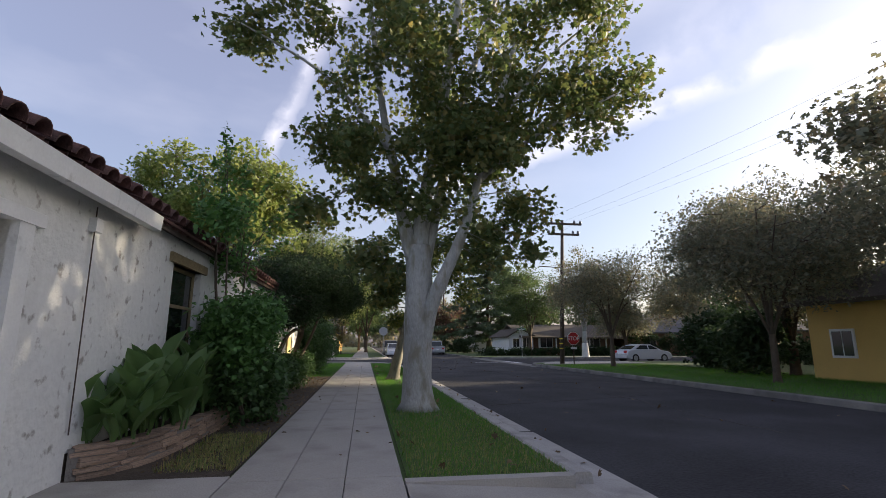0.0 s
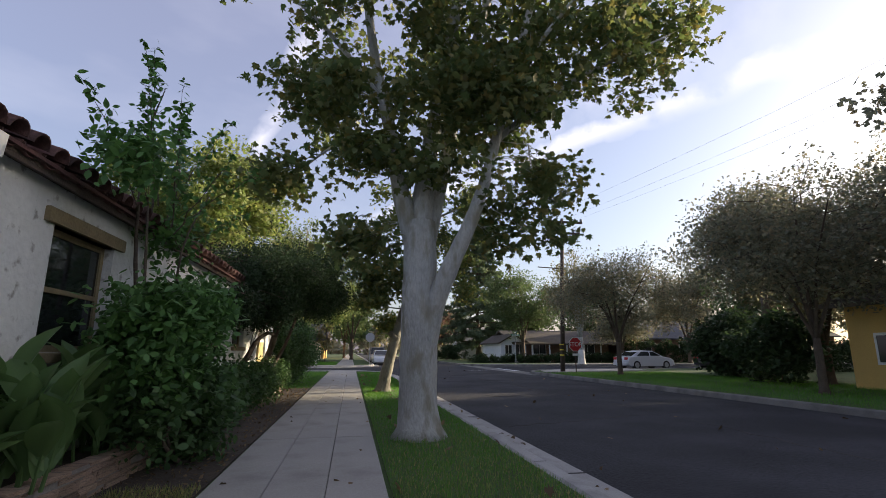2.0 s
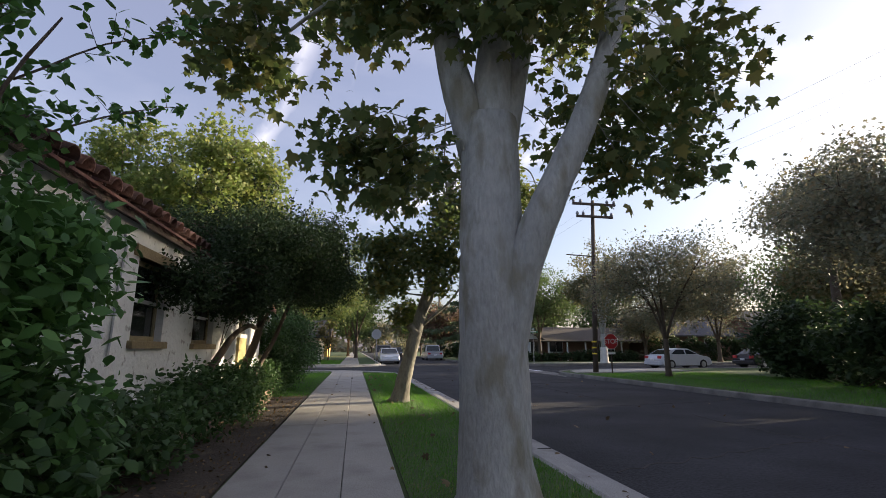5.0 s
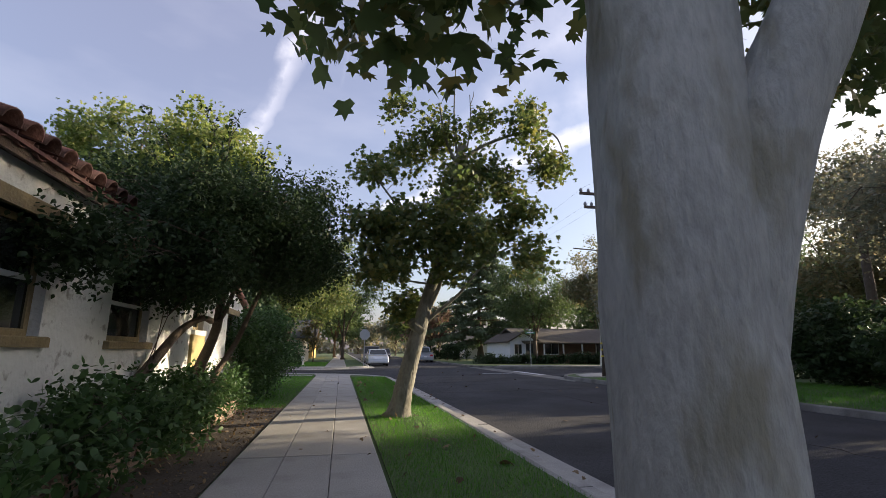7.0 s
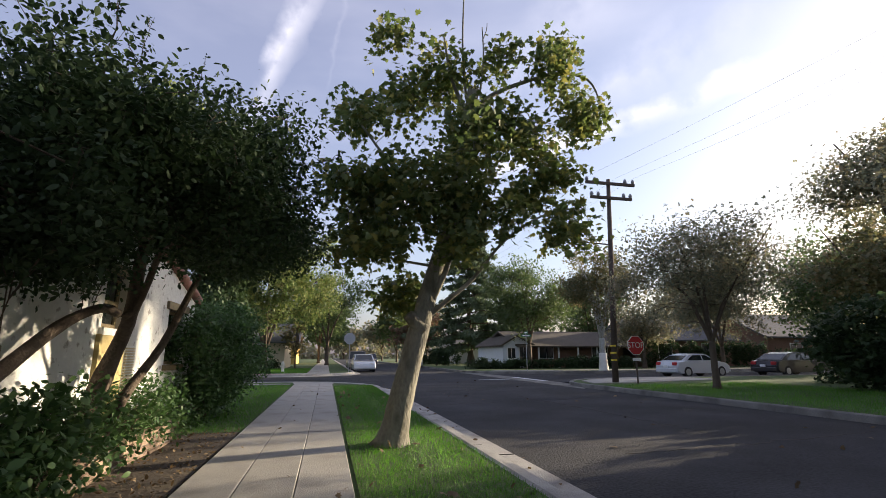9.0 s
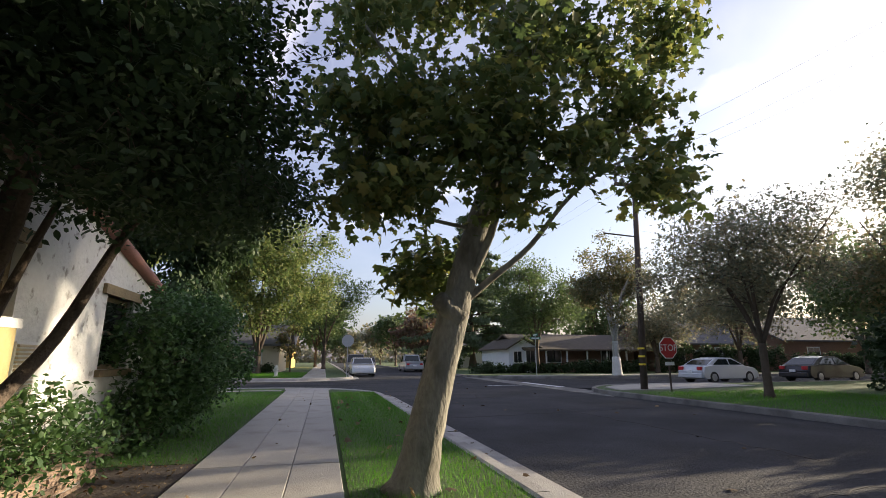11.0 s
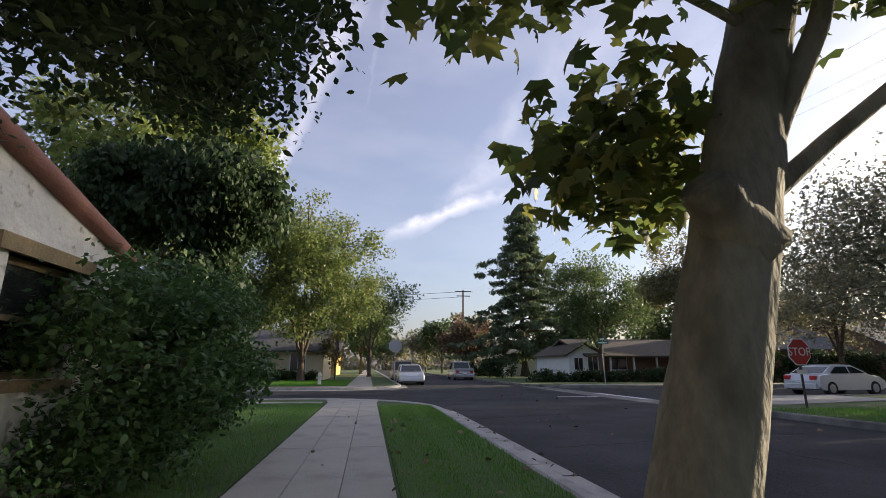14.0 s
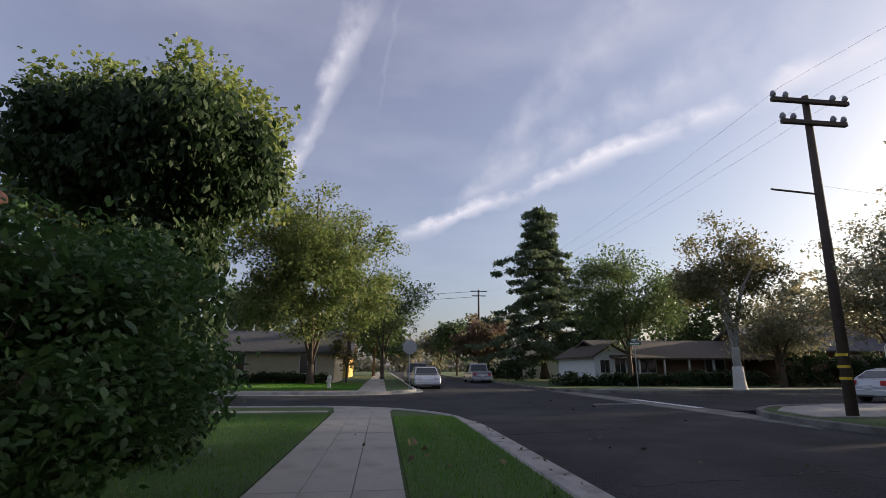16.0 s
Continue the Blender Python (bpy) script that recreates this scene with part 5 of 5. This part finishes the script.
street_tree("shade_tree", "tree far down the street", 0.0, 125.0, 10, 5, 2.4, L_MID, 90, n=100, size=0.7, per=22, tr=0.2, clump=0.7)
street_tree("shade_tree", "tree far down the street", 6.0, 185.0, 11, 9, 1.5, L_GREY, 91, n=120, size=1.0, per=22, tr=0.3, clump=1.0)

# tiered cedar
CX, CY = 18.7, 74.0
cd_limbs = [([(CX, CY, 0), (CX - 0.2, CY, 8), (CX + 0.1, CY, 19.6)], 0.42, 0.08)]
cd_blobs = []
rc = random.Random(9)
TIERS = [(0.10, 7.2), (0.2, 7.6), (0.3, 6.9), (0.4, 5.6), (0.5, 4.7), (0.58, 4.1), (0.66, 4.9), (0.72, 4.3), (0.78, 2.4), (0.86, 2.2), (0.93, 2.1), (0.98, 2.5), (1.0, 1.6)]
for tier in range(25):
    q = 0.12 + 0.88 * tier / 24
    z = 19.8 * q
    reach = next(r0 + (r1 - r0) * (q - q0) / (q1 - q0) for (q0, r0), (q1, r1) in zip(TIERS[:-1], TIERS[1:]) if q <= q1 + 1e-6)
    for k in range(5):
        a = tier * 1.9 + k * 1.257 + rc.uniform(-0.35, 0.35)
        rad = 1.2 * reach * rc.uniform(0.5, 1.0)
        dz = rc.uniform(-0.4, 0.4)
        sag = 0.10 * rad + 0.15
        cd_limbs.append(([(CX, CY, z), (CX + math.cos(a) * rad * 0.5, CY + math.sin(a) * rad * 0.5, z + dz + 0.15), (CX + math.cos(a) * rad, CY + math.sin(a) * rad, z + dz - sag)], 0.07, 0.02))
        for f in (0.35, 0.62, 0.9):
            cd_blobs.append((CX + math.cos(a) * rad * f, CY + math.sin(a) * rad * f, z + dz - 0.05 - sag * f * f, rad * 0.17 + 0.12, rad * 0.17 + 0.12, 0.16, int(2 + 0.5 * rad)))
tree("cedar", "tall tiered cedar with drooping dark fronds", cd_limbs, cd_blobs, LEAF_SPRIG, 0.3, 34, L_CEDAR, M_BARK_D, seed=95, clump=0.28, gap=-0.5, flat=0.5, droop=0.8)

# trees and hedges that close the side street and the gardens
# the eastern ones out of view are added to gap and block the low sun
for k, (x, y, h, r, m) in enumerate([(52.0, 30.0, 8.2, 4.5, L_GREY), (55.0, 47.0, 14.0, 6.0, L_GREY), (66.0, 46.0, 14.0, 6.0, L_MID), (44.0, 28.0, 6.8, 3.6, L_MID), (74.0, 40.0, 15.0, 7.0, L_GREY),
                                     (38.0, 22.0, 6.4, 3.4, L_GREY), (30.0, 14.0, 10.0, 4.5, L_MID), (27.0, 29.0, 9.0, 3.8, L_OLIVE), (28.0, 4.0, 10.0, 4.5, L_GREY), (24.0, -8.0, 10.0, 4.5, L_GREY), (33.0, 68.0, 12.0, 5.0, L_MID), (47.0, 68.0, 12.0, 5.5, L_GREY), (24.0, 70.0, 9.0, 4.0, L_MID),
                                     (-18.0, 34.0, 10.0, 5.0, L_LIT), (-14.0, 76.0, 12.0, 5.0, L_MID), (-24.0, 60.0, 12.0, 6.0, L_MID), (20.0, 110.0, 12.0, 6.0, L_GREY), (-9.0, 108.0, 12.0, 6.0, L_MID)]):
    street_tree("garden_tree", "leafy garden tree among the houses", x, y, h, r, 1.8, m, 200 + k, n=130, size=0.24 if x + y < 62 else 0.5, per=70 if x + y < 62 else 26, tr=0.25, clump=0.5)
for k, (x0, x1, y, h) in enumerate([(12.4, 20.0, 52.6, 0.75), (20.5, 27.5, 52.2, 0.9), (28.0, 41.0, 50.6, 2.3), (42.0, 60.0, 50.0, 1.6), (20.0, 34.0, 27.5, 1.8), (-12.5, -4.2, 58.6, 0.7), (12.0, 14.5, 66.0, 1.9), (12.0, 16.0, 76.0, 1.8)]):
    n = int((x1 - x0) / 1.1) + 1
    shrub("hedge", "dark clipped hedge in front of a house", [(x0 + (x1 - x0) * (i + 0.5) / n, y, h * 0.5, 0.9, 0.6, h * 0.55, 26) for i in range(n)], LEAF_SPRIG, 0.17, 30, L_DARK, 300 + k, clump=0.16, category="hedge")

rw = np.random.default_rng(55)
wp = np.stack([rw.uniform(-70, 90, 5200), rw.uniform(190, 215, 5200), np.zeros(5200)], -1)
wp[:, 2] = rw.random(5200) * (6.5 + 2.5 * np.sin(wp[:, 0] * 0.35) + 1.5 * np.sin(wp[:, 0] * 0.9))
tagged(leaves("far_woods", wp, 1.6, LEAF_SPRIG, L_GREY, None, 55), "distant line of grey-green trees", "trees", kind="stuff")

# ---- street furniture ----
def utility_pole(x, y, h, label, lean=0.0, r=0.14, extra=True):
    ob = thing("utility_pole", label, "utility pole", at=(x, y, -0.05))
    part("pole", Geo().tube([(0, 0, 0), (lean * 0.5, 0, h / 2), (lean, 0, h)], [r * 1.15, r, r * 0.75], 12), M_POLE, ob, smooth=True)
    for dz, half, tilt in ((-0.25, 1.25, 0.03), (-0.95, 1.05, -0.02)):
        z = h + dz
        arm = part("crossarm", Geo().box(lean - half, -0.2, z - 0.06, lean + half, -0.08, z + 0.06), M_POLE, ob)
        if extra:
            for k in (-0.95, -0.62, 0.62, 0.95):
                part("insulator", Geo().tube([(lean + k * half, -0.14, z + 0.05), (lean + k * half, -0.14, z + 0.12), (lean + k * half, -0.14, z + 0.17), (lean + k * half, -0.14, z + 0.26)],
                                             [0.03, 0.085, 0.085, 0.045], 8), M_CERAMIC, arm, smooth=True)
    if extra:
        for z in (1.55, 1.25, 0.95):
            part("band", Geo().tube([(0.02, 0, z), (0.02, 0, z + 0.07)], [r * 1.2, r * 1.2], 12), M_YELLOW, ob)
        part("side_arm", Geo().tube([(lean * 0.7, 0, h * 0.66), (lean * 0.7 - 1.6, -0.1, h * 0.665)], [0.03, 0.03], 6), M_POLE, ob)
    return ob


utility_pole(12.25, 30.5, 9.2, "brown wooden utility pole with two crossarms", 0.42, 0.12)
utility_pole(14.2, 90.0, 12.7, "far wooden utility pole with crossarms", 0.1, 0.16, False)


def octagon(r):
    return [(r * math.cos(radians(22.5 + 45 * i)), r * math.sin(radians(22.5 + 45 * i))) for i in range(8)]


def letters(text, size, material, parent, m, name="letters"):
    cu = bpy.data.curves.new(name, "FONT")
    cu.body, cu.size, cu.align_x, cu.align_y, cu.extrude = text, size, "CENTER", "CENTER", 0.002
    tmp = bpy.data.objects.new(name, cu)
    me = bpy.data.meshes.new_from_object(tmp)
    bpy.data.objects.remove(tmp)
    me.materials.append(material)
    ob = new(name, me)
    ob.parent = parent
    ob.matrix_local = m
    return ob


def stop_sign(x, y, z, rz, label, front):
    ob = thing("stop_sign", label, "stop sign", at=(x, y, -0.02), rz=rz)
    part("post", Geo().box(-0.025, 0.01, 0, 0.025, 0.05, z + 0.3), M_GREY if not front else M_POLE, ob)
    pl = part("plate", Geo().prism([(a, z + b) for a, b in octagon(0.41)], "y", -0.012, 0.006), M_SIGNW if front else M_GREY, ob, "octagonal plate")
    if front:
        part("face", Geo().prism([(a, z + b) for a, b in octagon(0.38)], "y", -0.018, -0.0125), M_RED, pl, "red octagon face")
        letters("STOP", 0.33, M_SIGNW, pl, pose(0, -0.020, z - 0.005, 90, 0, 0))
        part("name_plate", Geo().box(-0.2, -0.02, z - 0.62, 0.2, -0.012, z - 0.5), M_SIGNW, ob)
    return ob


stop_sign(12.5, 29.25, 1.55, 4, "red octagonal stop sign on a thin post", True)
stop_sign(1.78, 46.6, 2.35, 0, "grey back of an octagonal sign", False)

ns = thing("street_sign", "green street name plates on a thin grey post", "street sign", at=(14.6, 45.6, -0.02))
part("post", Geo().tube([(0, 0, 0), (0, 0, 2.75)], [0.03, 0.03], 8), M_GREY, ns)
for zz, across in ((2.5, True), (2.72, False)):
    pl = part("name_plate", Geo().box(-0.4, -0.01, zz, 0.4, 0.01, zz + 0.17) if across else Geo().box(-0.01, -0.4, zz, 0.01, 0.4, zz + 0.17), M_SIGNGREEN, ns)
    part("lettering", Geo().box(-0.28, -0.014, zz + 0.05, 0.28, -0.011, zz + 0.12) if across else Geo().box(-0.014, -0.28, zz + 0.05, -0.011, 0.28, zz + 0.12), M_SIGNW, pl, "plain white bar of lettering")

hyd = thing("fire_hydrant", "small cream painted fire hydrant on the far corner", "fire hydrant", at=(-2.75, 48.5, 0))
part("barrel", Geo().tube([(0, 0, 0), (0, 0, 0.05), (0, 0, 0.06), (0, 0, 0.5), (0, 0, 0.55), (0, 0, 0.66), (0, 0, 0.74), (0, 0, 0.78)], [0.17, 0.17, 0.11, 0.11, 0.14, 0.12, 0.06, 0.03], 12), M_HYD, hyd, smooth=True)
for s in (-1, 1):
    part("outlet", Geo().tube([(s * 0.09, 0, 0.42), (s * 0.2, 0, 0.42)], [0.06, 0.06], 8), M_HYD, hyd)

# overhead wires
for i, (a, b) in enumerate([((11.45, 30.0, 9.1), (14.0, 90, 12.2)), ((12.85, 30.0, 9.1), (14.6, 90, 12.2)), ((13.65, 30.0, 9.1), (15.2, 90, 12.2)),
                            ((11.45, 30.0, 9.1), (17.0, -40, 9.5)), ((12.85, 30.0, 9.1), (18.0, -40, 9.5)), ((13.65, 30.0, 9.1), (19.0, -40, 9.5)),
                            ((12.55, 30.5, 6.3), (70, 36, 7.5)), ((14.2, 90, 12.4), (-70, 95, 12)), ((14.2, 90, 11.6), (-70, 95, 11))]):
    a, b = Vector(a), Vector(b)
    pts = [a.lerp(b, k / 14) - Vector((0, 0, 0.018 * (b - a).length * 4 * (k / 14) * (1 - k / 14))) for k in range(15)]
    tagged(part("overhead_wire", Geo().tube(pts, [0.003 if i < 7 else 0.025] * 15, 4), M_WIRE), "thin black overhead wire", "wire", "overhead wires")


# ---- parked cars ----
def car(x, y, rz, paint, label, length=4.5, width=1.75, h=1.42, kind="sedan"):
    ob = thing("car", label, "car", "parked cars", at=(x, y, ROAD_Z), rz=rz)
    w = width / 2
    q = length / 4.5
    body = [(-2.2, 0.36), (-2.22, 0.62), (-2.1, 0.88), (-1.5, 0.95), (1.0, 0.93), (1.9, 0.80), (2.2, 0.62), (2.23, 0.36), (2.0, 0.22), (-2.0, 0.22)]
    top = {"sedan": [(-1.75, 0.93), (-1.1, h * 0.93), (-0.5, h), (0.25, h * 0.985), (1.15, 0.92)],
           "van": [(-2.1, 0.93), (-1.95, h * 0.96), (-1.0, h), (0.55, h * 0.97), (1.35, 0.92)],
           "truck": [(-0.75, 0.93), (-0.65, h * 0.97), (-0.3, h), (0.55, h * 0.98), (1.1, 0.92)]}[kind]
    def loft(prof, cols):
        g = Geo()
        n = len(prof)
        rings = []
        for yy, dx, dz in cols:
            rings += [(px * q * dx, yy, 0.55 + (pz - 0.55) * dz if dz != 1 else pz) for px, pz in prof]
        m = len(cols)
        fs = [tuple(range(n)), tuple(range((m - 1) * n, m * n))[::-1]]
        for k in range(m - 1):
            fs += [(k * n + i, k * n + (i + 1) % n, (k + 1) * n + (i + 1) % n, (k + 1) * n + i) for i in range(n)]
        return g.add(rings, fs)
    part("body", loft(body, [(-w, 0.955, 0.93), (-w * 0.93, 0.99, 1), (w * 0.93, 0.99, 1), (w, 0.955, 0.93)]), paint, ob, smooth=False)
    cabin = Geo()
    n = len(top)
    wt = w * 0.78
    vs = []
    for px, pz in top:
        k = (pz - 0.9) / (h - 0.9)
        ww = w * 0.94 + (wt - w * 0.94) * k
        vs += [(px * q, -ww, pz), (px * q, ww, pz)]
    fs = [tuple(range(0, 2 * n, 2)), tuple(range(1, 2 * n, 2))[::-1]] + [(2 * i, 2 * i + 1, 2 * i + 3, 2 * i + 2) for i in range(n - 1)]
    cab = part("cabin", cabin.add(vs, fs), paint, ob)
    def lay(a, b, name):
        """A pane over the slope between two points of the roof line."""
        (xa, za), (xb, zb) = a, b
        d = Vector((xb - xa, zb - za)).normalized()
        nx, nz = -d.y, d.x
        if nz < 0:
            nx, nz = -nx, -nz
        g2 = Geo()
        pts = []
        for t in (0.08, 0.92):
            px, pz = xa + (xb - xa) * t, za + (zb - za) * t
            k = (pz - 0.9) / (h - 0.9)
            ww = (w * 0.94 + (wt - w * 0.94) * k) * 0.9
            for s in (-1, 1):
                for o in (0.0, 0.012):
                    pts.append((px * q + nx * o, s * ww, pz + nz * o))
        g2.add(pts, [(1, 3, 7, 5), (0, 1, 5, 4), (2, 6, 7, 3), (0, 2, 3, 1), (4, 5, 7, 6)])
        part(name, g2, M_GLASS, ob)
    lay(top[-2], top[-1], "windscreen")
    lay(top[0], top[1], "rear_window")
    for s in (-1, 1):
        za, zb = 0.96, h * 0.93
        for x0, x1, x2, x3 in ((top[0][0] + 0.42, -0.12, -0.12, top[1][0] + 0.32), (-0.02, top[-1][0] - 0.22, top[-2][0] + 0.02, -0.02)):
            if kind == "truck" and x0 < -0.2:
                continue
            g3 = Geo()
            ya, yb = s * (w * 0.94 - 0.002), s * (wt + (w * 0.94 - wt) * 0.14)
            g3.add([(x0 * q, ya, za), (x1 * q, ya, za), (x2 * q, yb, zb), (x3 * q, yb, zb)] + [(x0 * q, ya + s * 0.014, za), (x1 * q, ya + s * 0.014, za), (x2 * q, yb + s * 0.014, zb), (x3 * q, yb + s * 0.014, zb)],
                   [(0, 1, 2, 3), (4, 5, 6, 7), (0, 1, 5, 4), (1, 2, 6, 5), (2, 3, 7, 6), (3, 0, 4, 7)])
            part("side_window", g3, M_GLASS, ob)
        for xx in (-1.38, 1.40):
            wh = part("wheel", Geo().tube([(xx * q, s * (w - 0.2), 0.31), (xx * q, s * (w - 0.02), 0.31), (xx * q, s * (w + 0.012), 0.31)], [0.32, 0.32, 0.29], 20), M_RUBBER, ob, smooth=False)
            part("rim", Geo().tube([(xx * q, s * (w + 0.008), 0.31), (xx * q, s * (w + 0.02), 0.31)], [0.2, 0.17], 14), M_GREY, wh)
        part("headlight", Geo().box(2.06 * q, s * w * 0.62 - 0.14, 0.6, 2.2 * q, s * w * 0.62 + 0.14, 0.74, 0.02), M_SIGNW, ob)
        part("tail_light", Geo().box(-2.225 * q, s * w * 0.72 - 0.14, 0.68, -2.1 * q, s * w * 0.72 + 0.14, 0.86, 0.02), M_RED, ob)
    part("front_bumper", Geo().box(2.12 * q, -w * 0.9, 0.3, 2.27 * q, w * 0.9, 0.5, 0.03), paint, ob)
    part("rear_bumper", Geo().box(-2.27 * q, -w * 0.9, 0.3, -2.12 * q, w * 0.9, 0.52, 0.03), paint, ob)
    part("number_plate", Geo().box(-2.285 * q, -0.16, 0.55, -2.225 * q, 0.16, 0.68), M_SIGNW, ob)
    if kind == "truck":
        part("bed", Geo().box(-2.15 * q, -w * 0.93, 0.9, -0.8 * q, -w * 0.85, 1.08).box(-2.15 * q, w * 0.85, 0.9, -0.8 * q, w * 0.93, 1.08).box(-2.2 * q, -w * 0.93, 0.9, -2.12 * q, w * 0.93, 1.08), paint, ob)
    return ob


def paint(name, c, r=0.3):
    m = mat(name, c, r, 0.03, 2, 30, 0.0, metal=0.2)
    m.node_tree.nodes["Principled BSDF"].inputs["Coat Weight"].default_value = 0.6
    return m


P_WHITE, P_DARK, P_SILVER, P_TAN = paint("white_car_paint", (0.62, 0.64, 0.68)), paint("dark_car_paint", (0.03, 0.03, 0.035)), paint("silver_car_paint", (0.42, 0.44, 0.47)), paint("tan_car_paint", (0.25, 0.22, 0.18))
car(21.5, 36.9, 7, P_WHITE, "white two-door car parked by the kerb", 4.15, 1.7, 1.34)
car(28.3, 36.6, 6, P_DARK, "dark sedan parked by the far lawn", 4.7, 1.8, 1.42)
car(3.2, 53.0, -90, P_WHITE, "white wagon parked along the street", 4.4, 1.72, 1.4, "van")
car(3.15, 60.5, -90, P_TAN, "tan pickup parked behind the white wagon", 5.0, 1.85, 1.75, "truck")
car(3.5, 70.0, -90, P_SILVER, "silver car far down the street", 4.5, 1.75, 1.5, "van")
car(9.3, 66.0, 90, P_SILVER, "silver pickup parked on the far side", 5.2, 1.9, 1.75, "truck")
car(7.2, 92.0, -90, P_DARK, "dark car far down the street", 4.5, 1.8, 1.6, "van")


# ---- far houses ----
def house_block(name, label, x0, y0, x1, y1, wall_h, roof_h, wall_m, roof_m, ridge="x", over=0.5, wins=(), category="house"):
    """A house with a gabled roof and windows on its street face: wins holds (x or y along the face, bottom, width, height, face)."""
    cx, cy = (x0 + x1) / 2, (y0 + y1) / 2
    ob = thing(name, label, category, at=(cx, cy, -0.02))
    hx, hy = (x1 - x0) / 2, (y1 - y0) / 2
    g = Geo()
    if ridge == "x":
        g.prism([(-hy, 0), (hy, 0), (hy, wall_h), (0, wall_h + roof_h * hy / (hy + over)), (-hy, wall_h)], "x", -hx, hx)
    else:
        g.prism([(-hx, 0), (hx, 0), (hx, wall_h), (0, wall_h + roof_h * hx / (hx + over)), (-hx, wall_h)], "y", -hy, hy)
    part("wall", g, wall_m, ob)
    e, hh = over, 0.14
    half, lon = (hy, hx) if ridge == "x" else (hx, hy)
    drop = roof_h * e / (half + e)
    pr = [(-half - e, wall_h - drop), (0, wall_h + roof_h - drop + 0.05), (half + e, wall_h - drop), (half + e, wall_h - drop + hh), (0, wall_h + roof_h - drop + 0.05 + hh * 1.2), (-half - e, wall_h - drop + hh)]
    part("roof", Geo().prism(pr, ridge, -lon - e, lon + e), roof_m, ob)
    for a, z, w, h, face in wins:
        fx = {"s": (0, -hy), "w": (-hx, 0), "e": (hx, 0)}[face]
        def bx(a0, a1, z0, z1, d0, d1):
            if face == "s":
                return Geo().box(a0, -hy - d1, z0, a1, -hy - d0, z1)
            s = -1 if face == "w" else 1
            xs = sorted((s * (hx + d0), s * (hx + d1)))
            return Geo().box(xs[0], a0, z0, xs[1], a1, z1)
        wd = part("window", bx(a - w / 2 - 0.08, a + w / 2 + 0.08, z - 0.08, z + h + 0.08, 0.0, 0.05), M_WHITE, ob)
        part("pane", bx(a - w / 2, a - 0.02, z, z + h, 0.05, 0.06), M_GLASS, wd)
        part("pane", bx(a + 0.02, a + w / 2, z, z + h, 0.05, 0.06), M_GLASS, wd)
    return ob


house_block("porch_house", "white sided bungalow with a brown shingle roof", 16.0, 54.4, 18.8, 62.0, 2.1, 0.9, M_SIDING, M_SHINGLE_B, "y", 0.3, [(-0.6, 0.9, 0.7, 0.9, "s"), (0.6, 0.15, 0.8, 1.8, "s")])
h2 = house_block("porch_house", "long low house with a dark porch and brown roof", 18.8, 55.4, 29.0, 63.0, 2.3, 1.5, M_BRICKWALL, M_SHINGLE_B, "x", 1.6, [(-3.2, 0.9, 1.4, 1.1, "s"), (2.5, 0.9, 1.6, 1.1, "s")])
for i in range(5):
    part("porch_post", Geo().box(-4.6 + i * 2.0, -5.2, 0, -4.48 + i * 2.0, -5.08, 2.0), M_WHITE, h2)
# wall coloured dark brown in place of the shade it stands in
house_block("brown_house", "house behind dark trees, its shade put into a brown wall", 30.5, 54.0, 41.0, 62.0, 2.7, 2.2, M_BRICKWALL, M_SHINGLE, "x", 0.5, [(-3, 0.9, 1.4, 1.3, "s"), (2, 0.9, 1.4, 1.3, "s")])
house_block("far_house", "brown house far along the cross street", 43.0, 52.0, 56.0, 62.0, 3.0, 2.6, M_BRICKWALL, M_SHINGLE, "x", 0.5, [(-3, 0.9, 1.4, 1.3, "s")])
house_block("yellow_house", "yellow stucco house behind the far lawn", 16.0, 4.0, 26.0, 16.7, 2.7, 1.8, M_YELLOWWALL, M_SHINGLE_B, "y", 0.5, [(5.1, 0.85, 0.7, 0.8, "w"), (-0.5, 1.2, 1.0, 0.9, "w")])
house_block("corner_house", "grey roofed house with a white porch on the corner", -13.0, 60.0, -3.6, 69.0, 2.6, 1.9, M_CREAM, M_SHINGLE, "x", 0.8, [(-3, 0.8, 1.4, 1.4, "s"), (2.6, 0.8, 1.2, 1.4, "s")])
house_block("far_house", "pale house at the far end of the street", -14.0, 84.0, -4.0, 94.0, 2.8, 2.0, M_YELLOWWALL, M_SHINGLE, "x", 0.5)
house_block("far_house", "house among trees beyond the yellow one", 26.0, -14.0, 38.0, 2.0, 3.0, 2.2, M_CREAM, M_SHINGLE, "y", 0.5)
house_block("far_house", "pale house behind the cedar", 18.0, 80.0, 30.0, 90.0, 2.8, 2.0, M_SIDING, M_SHINGLE, "x", 0.5)
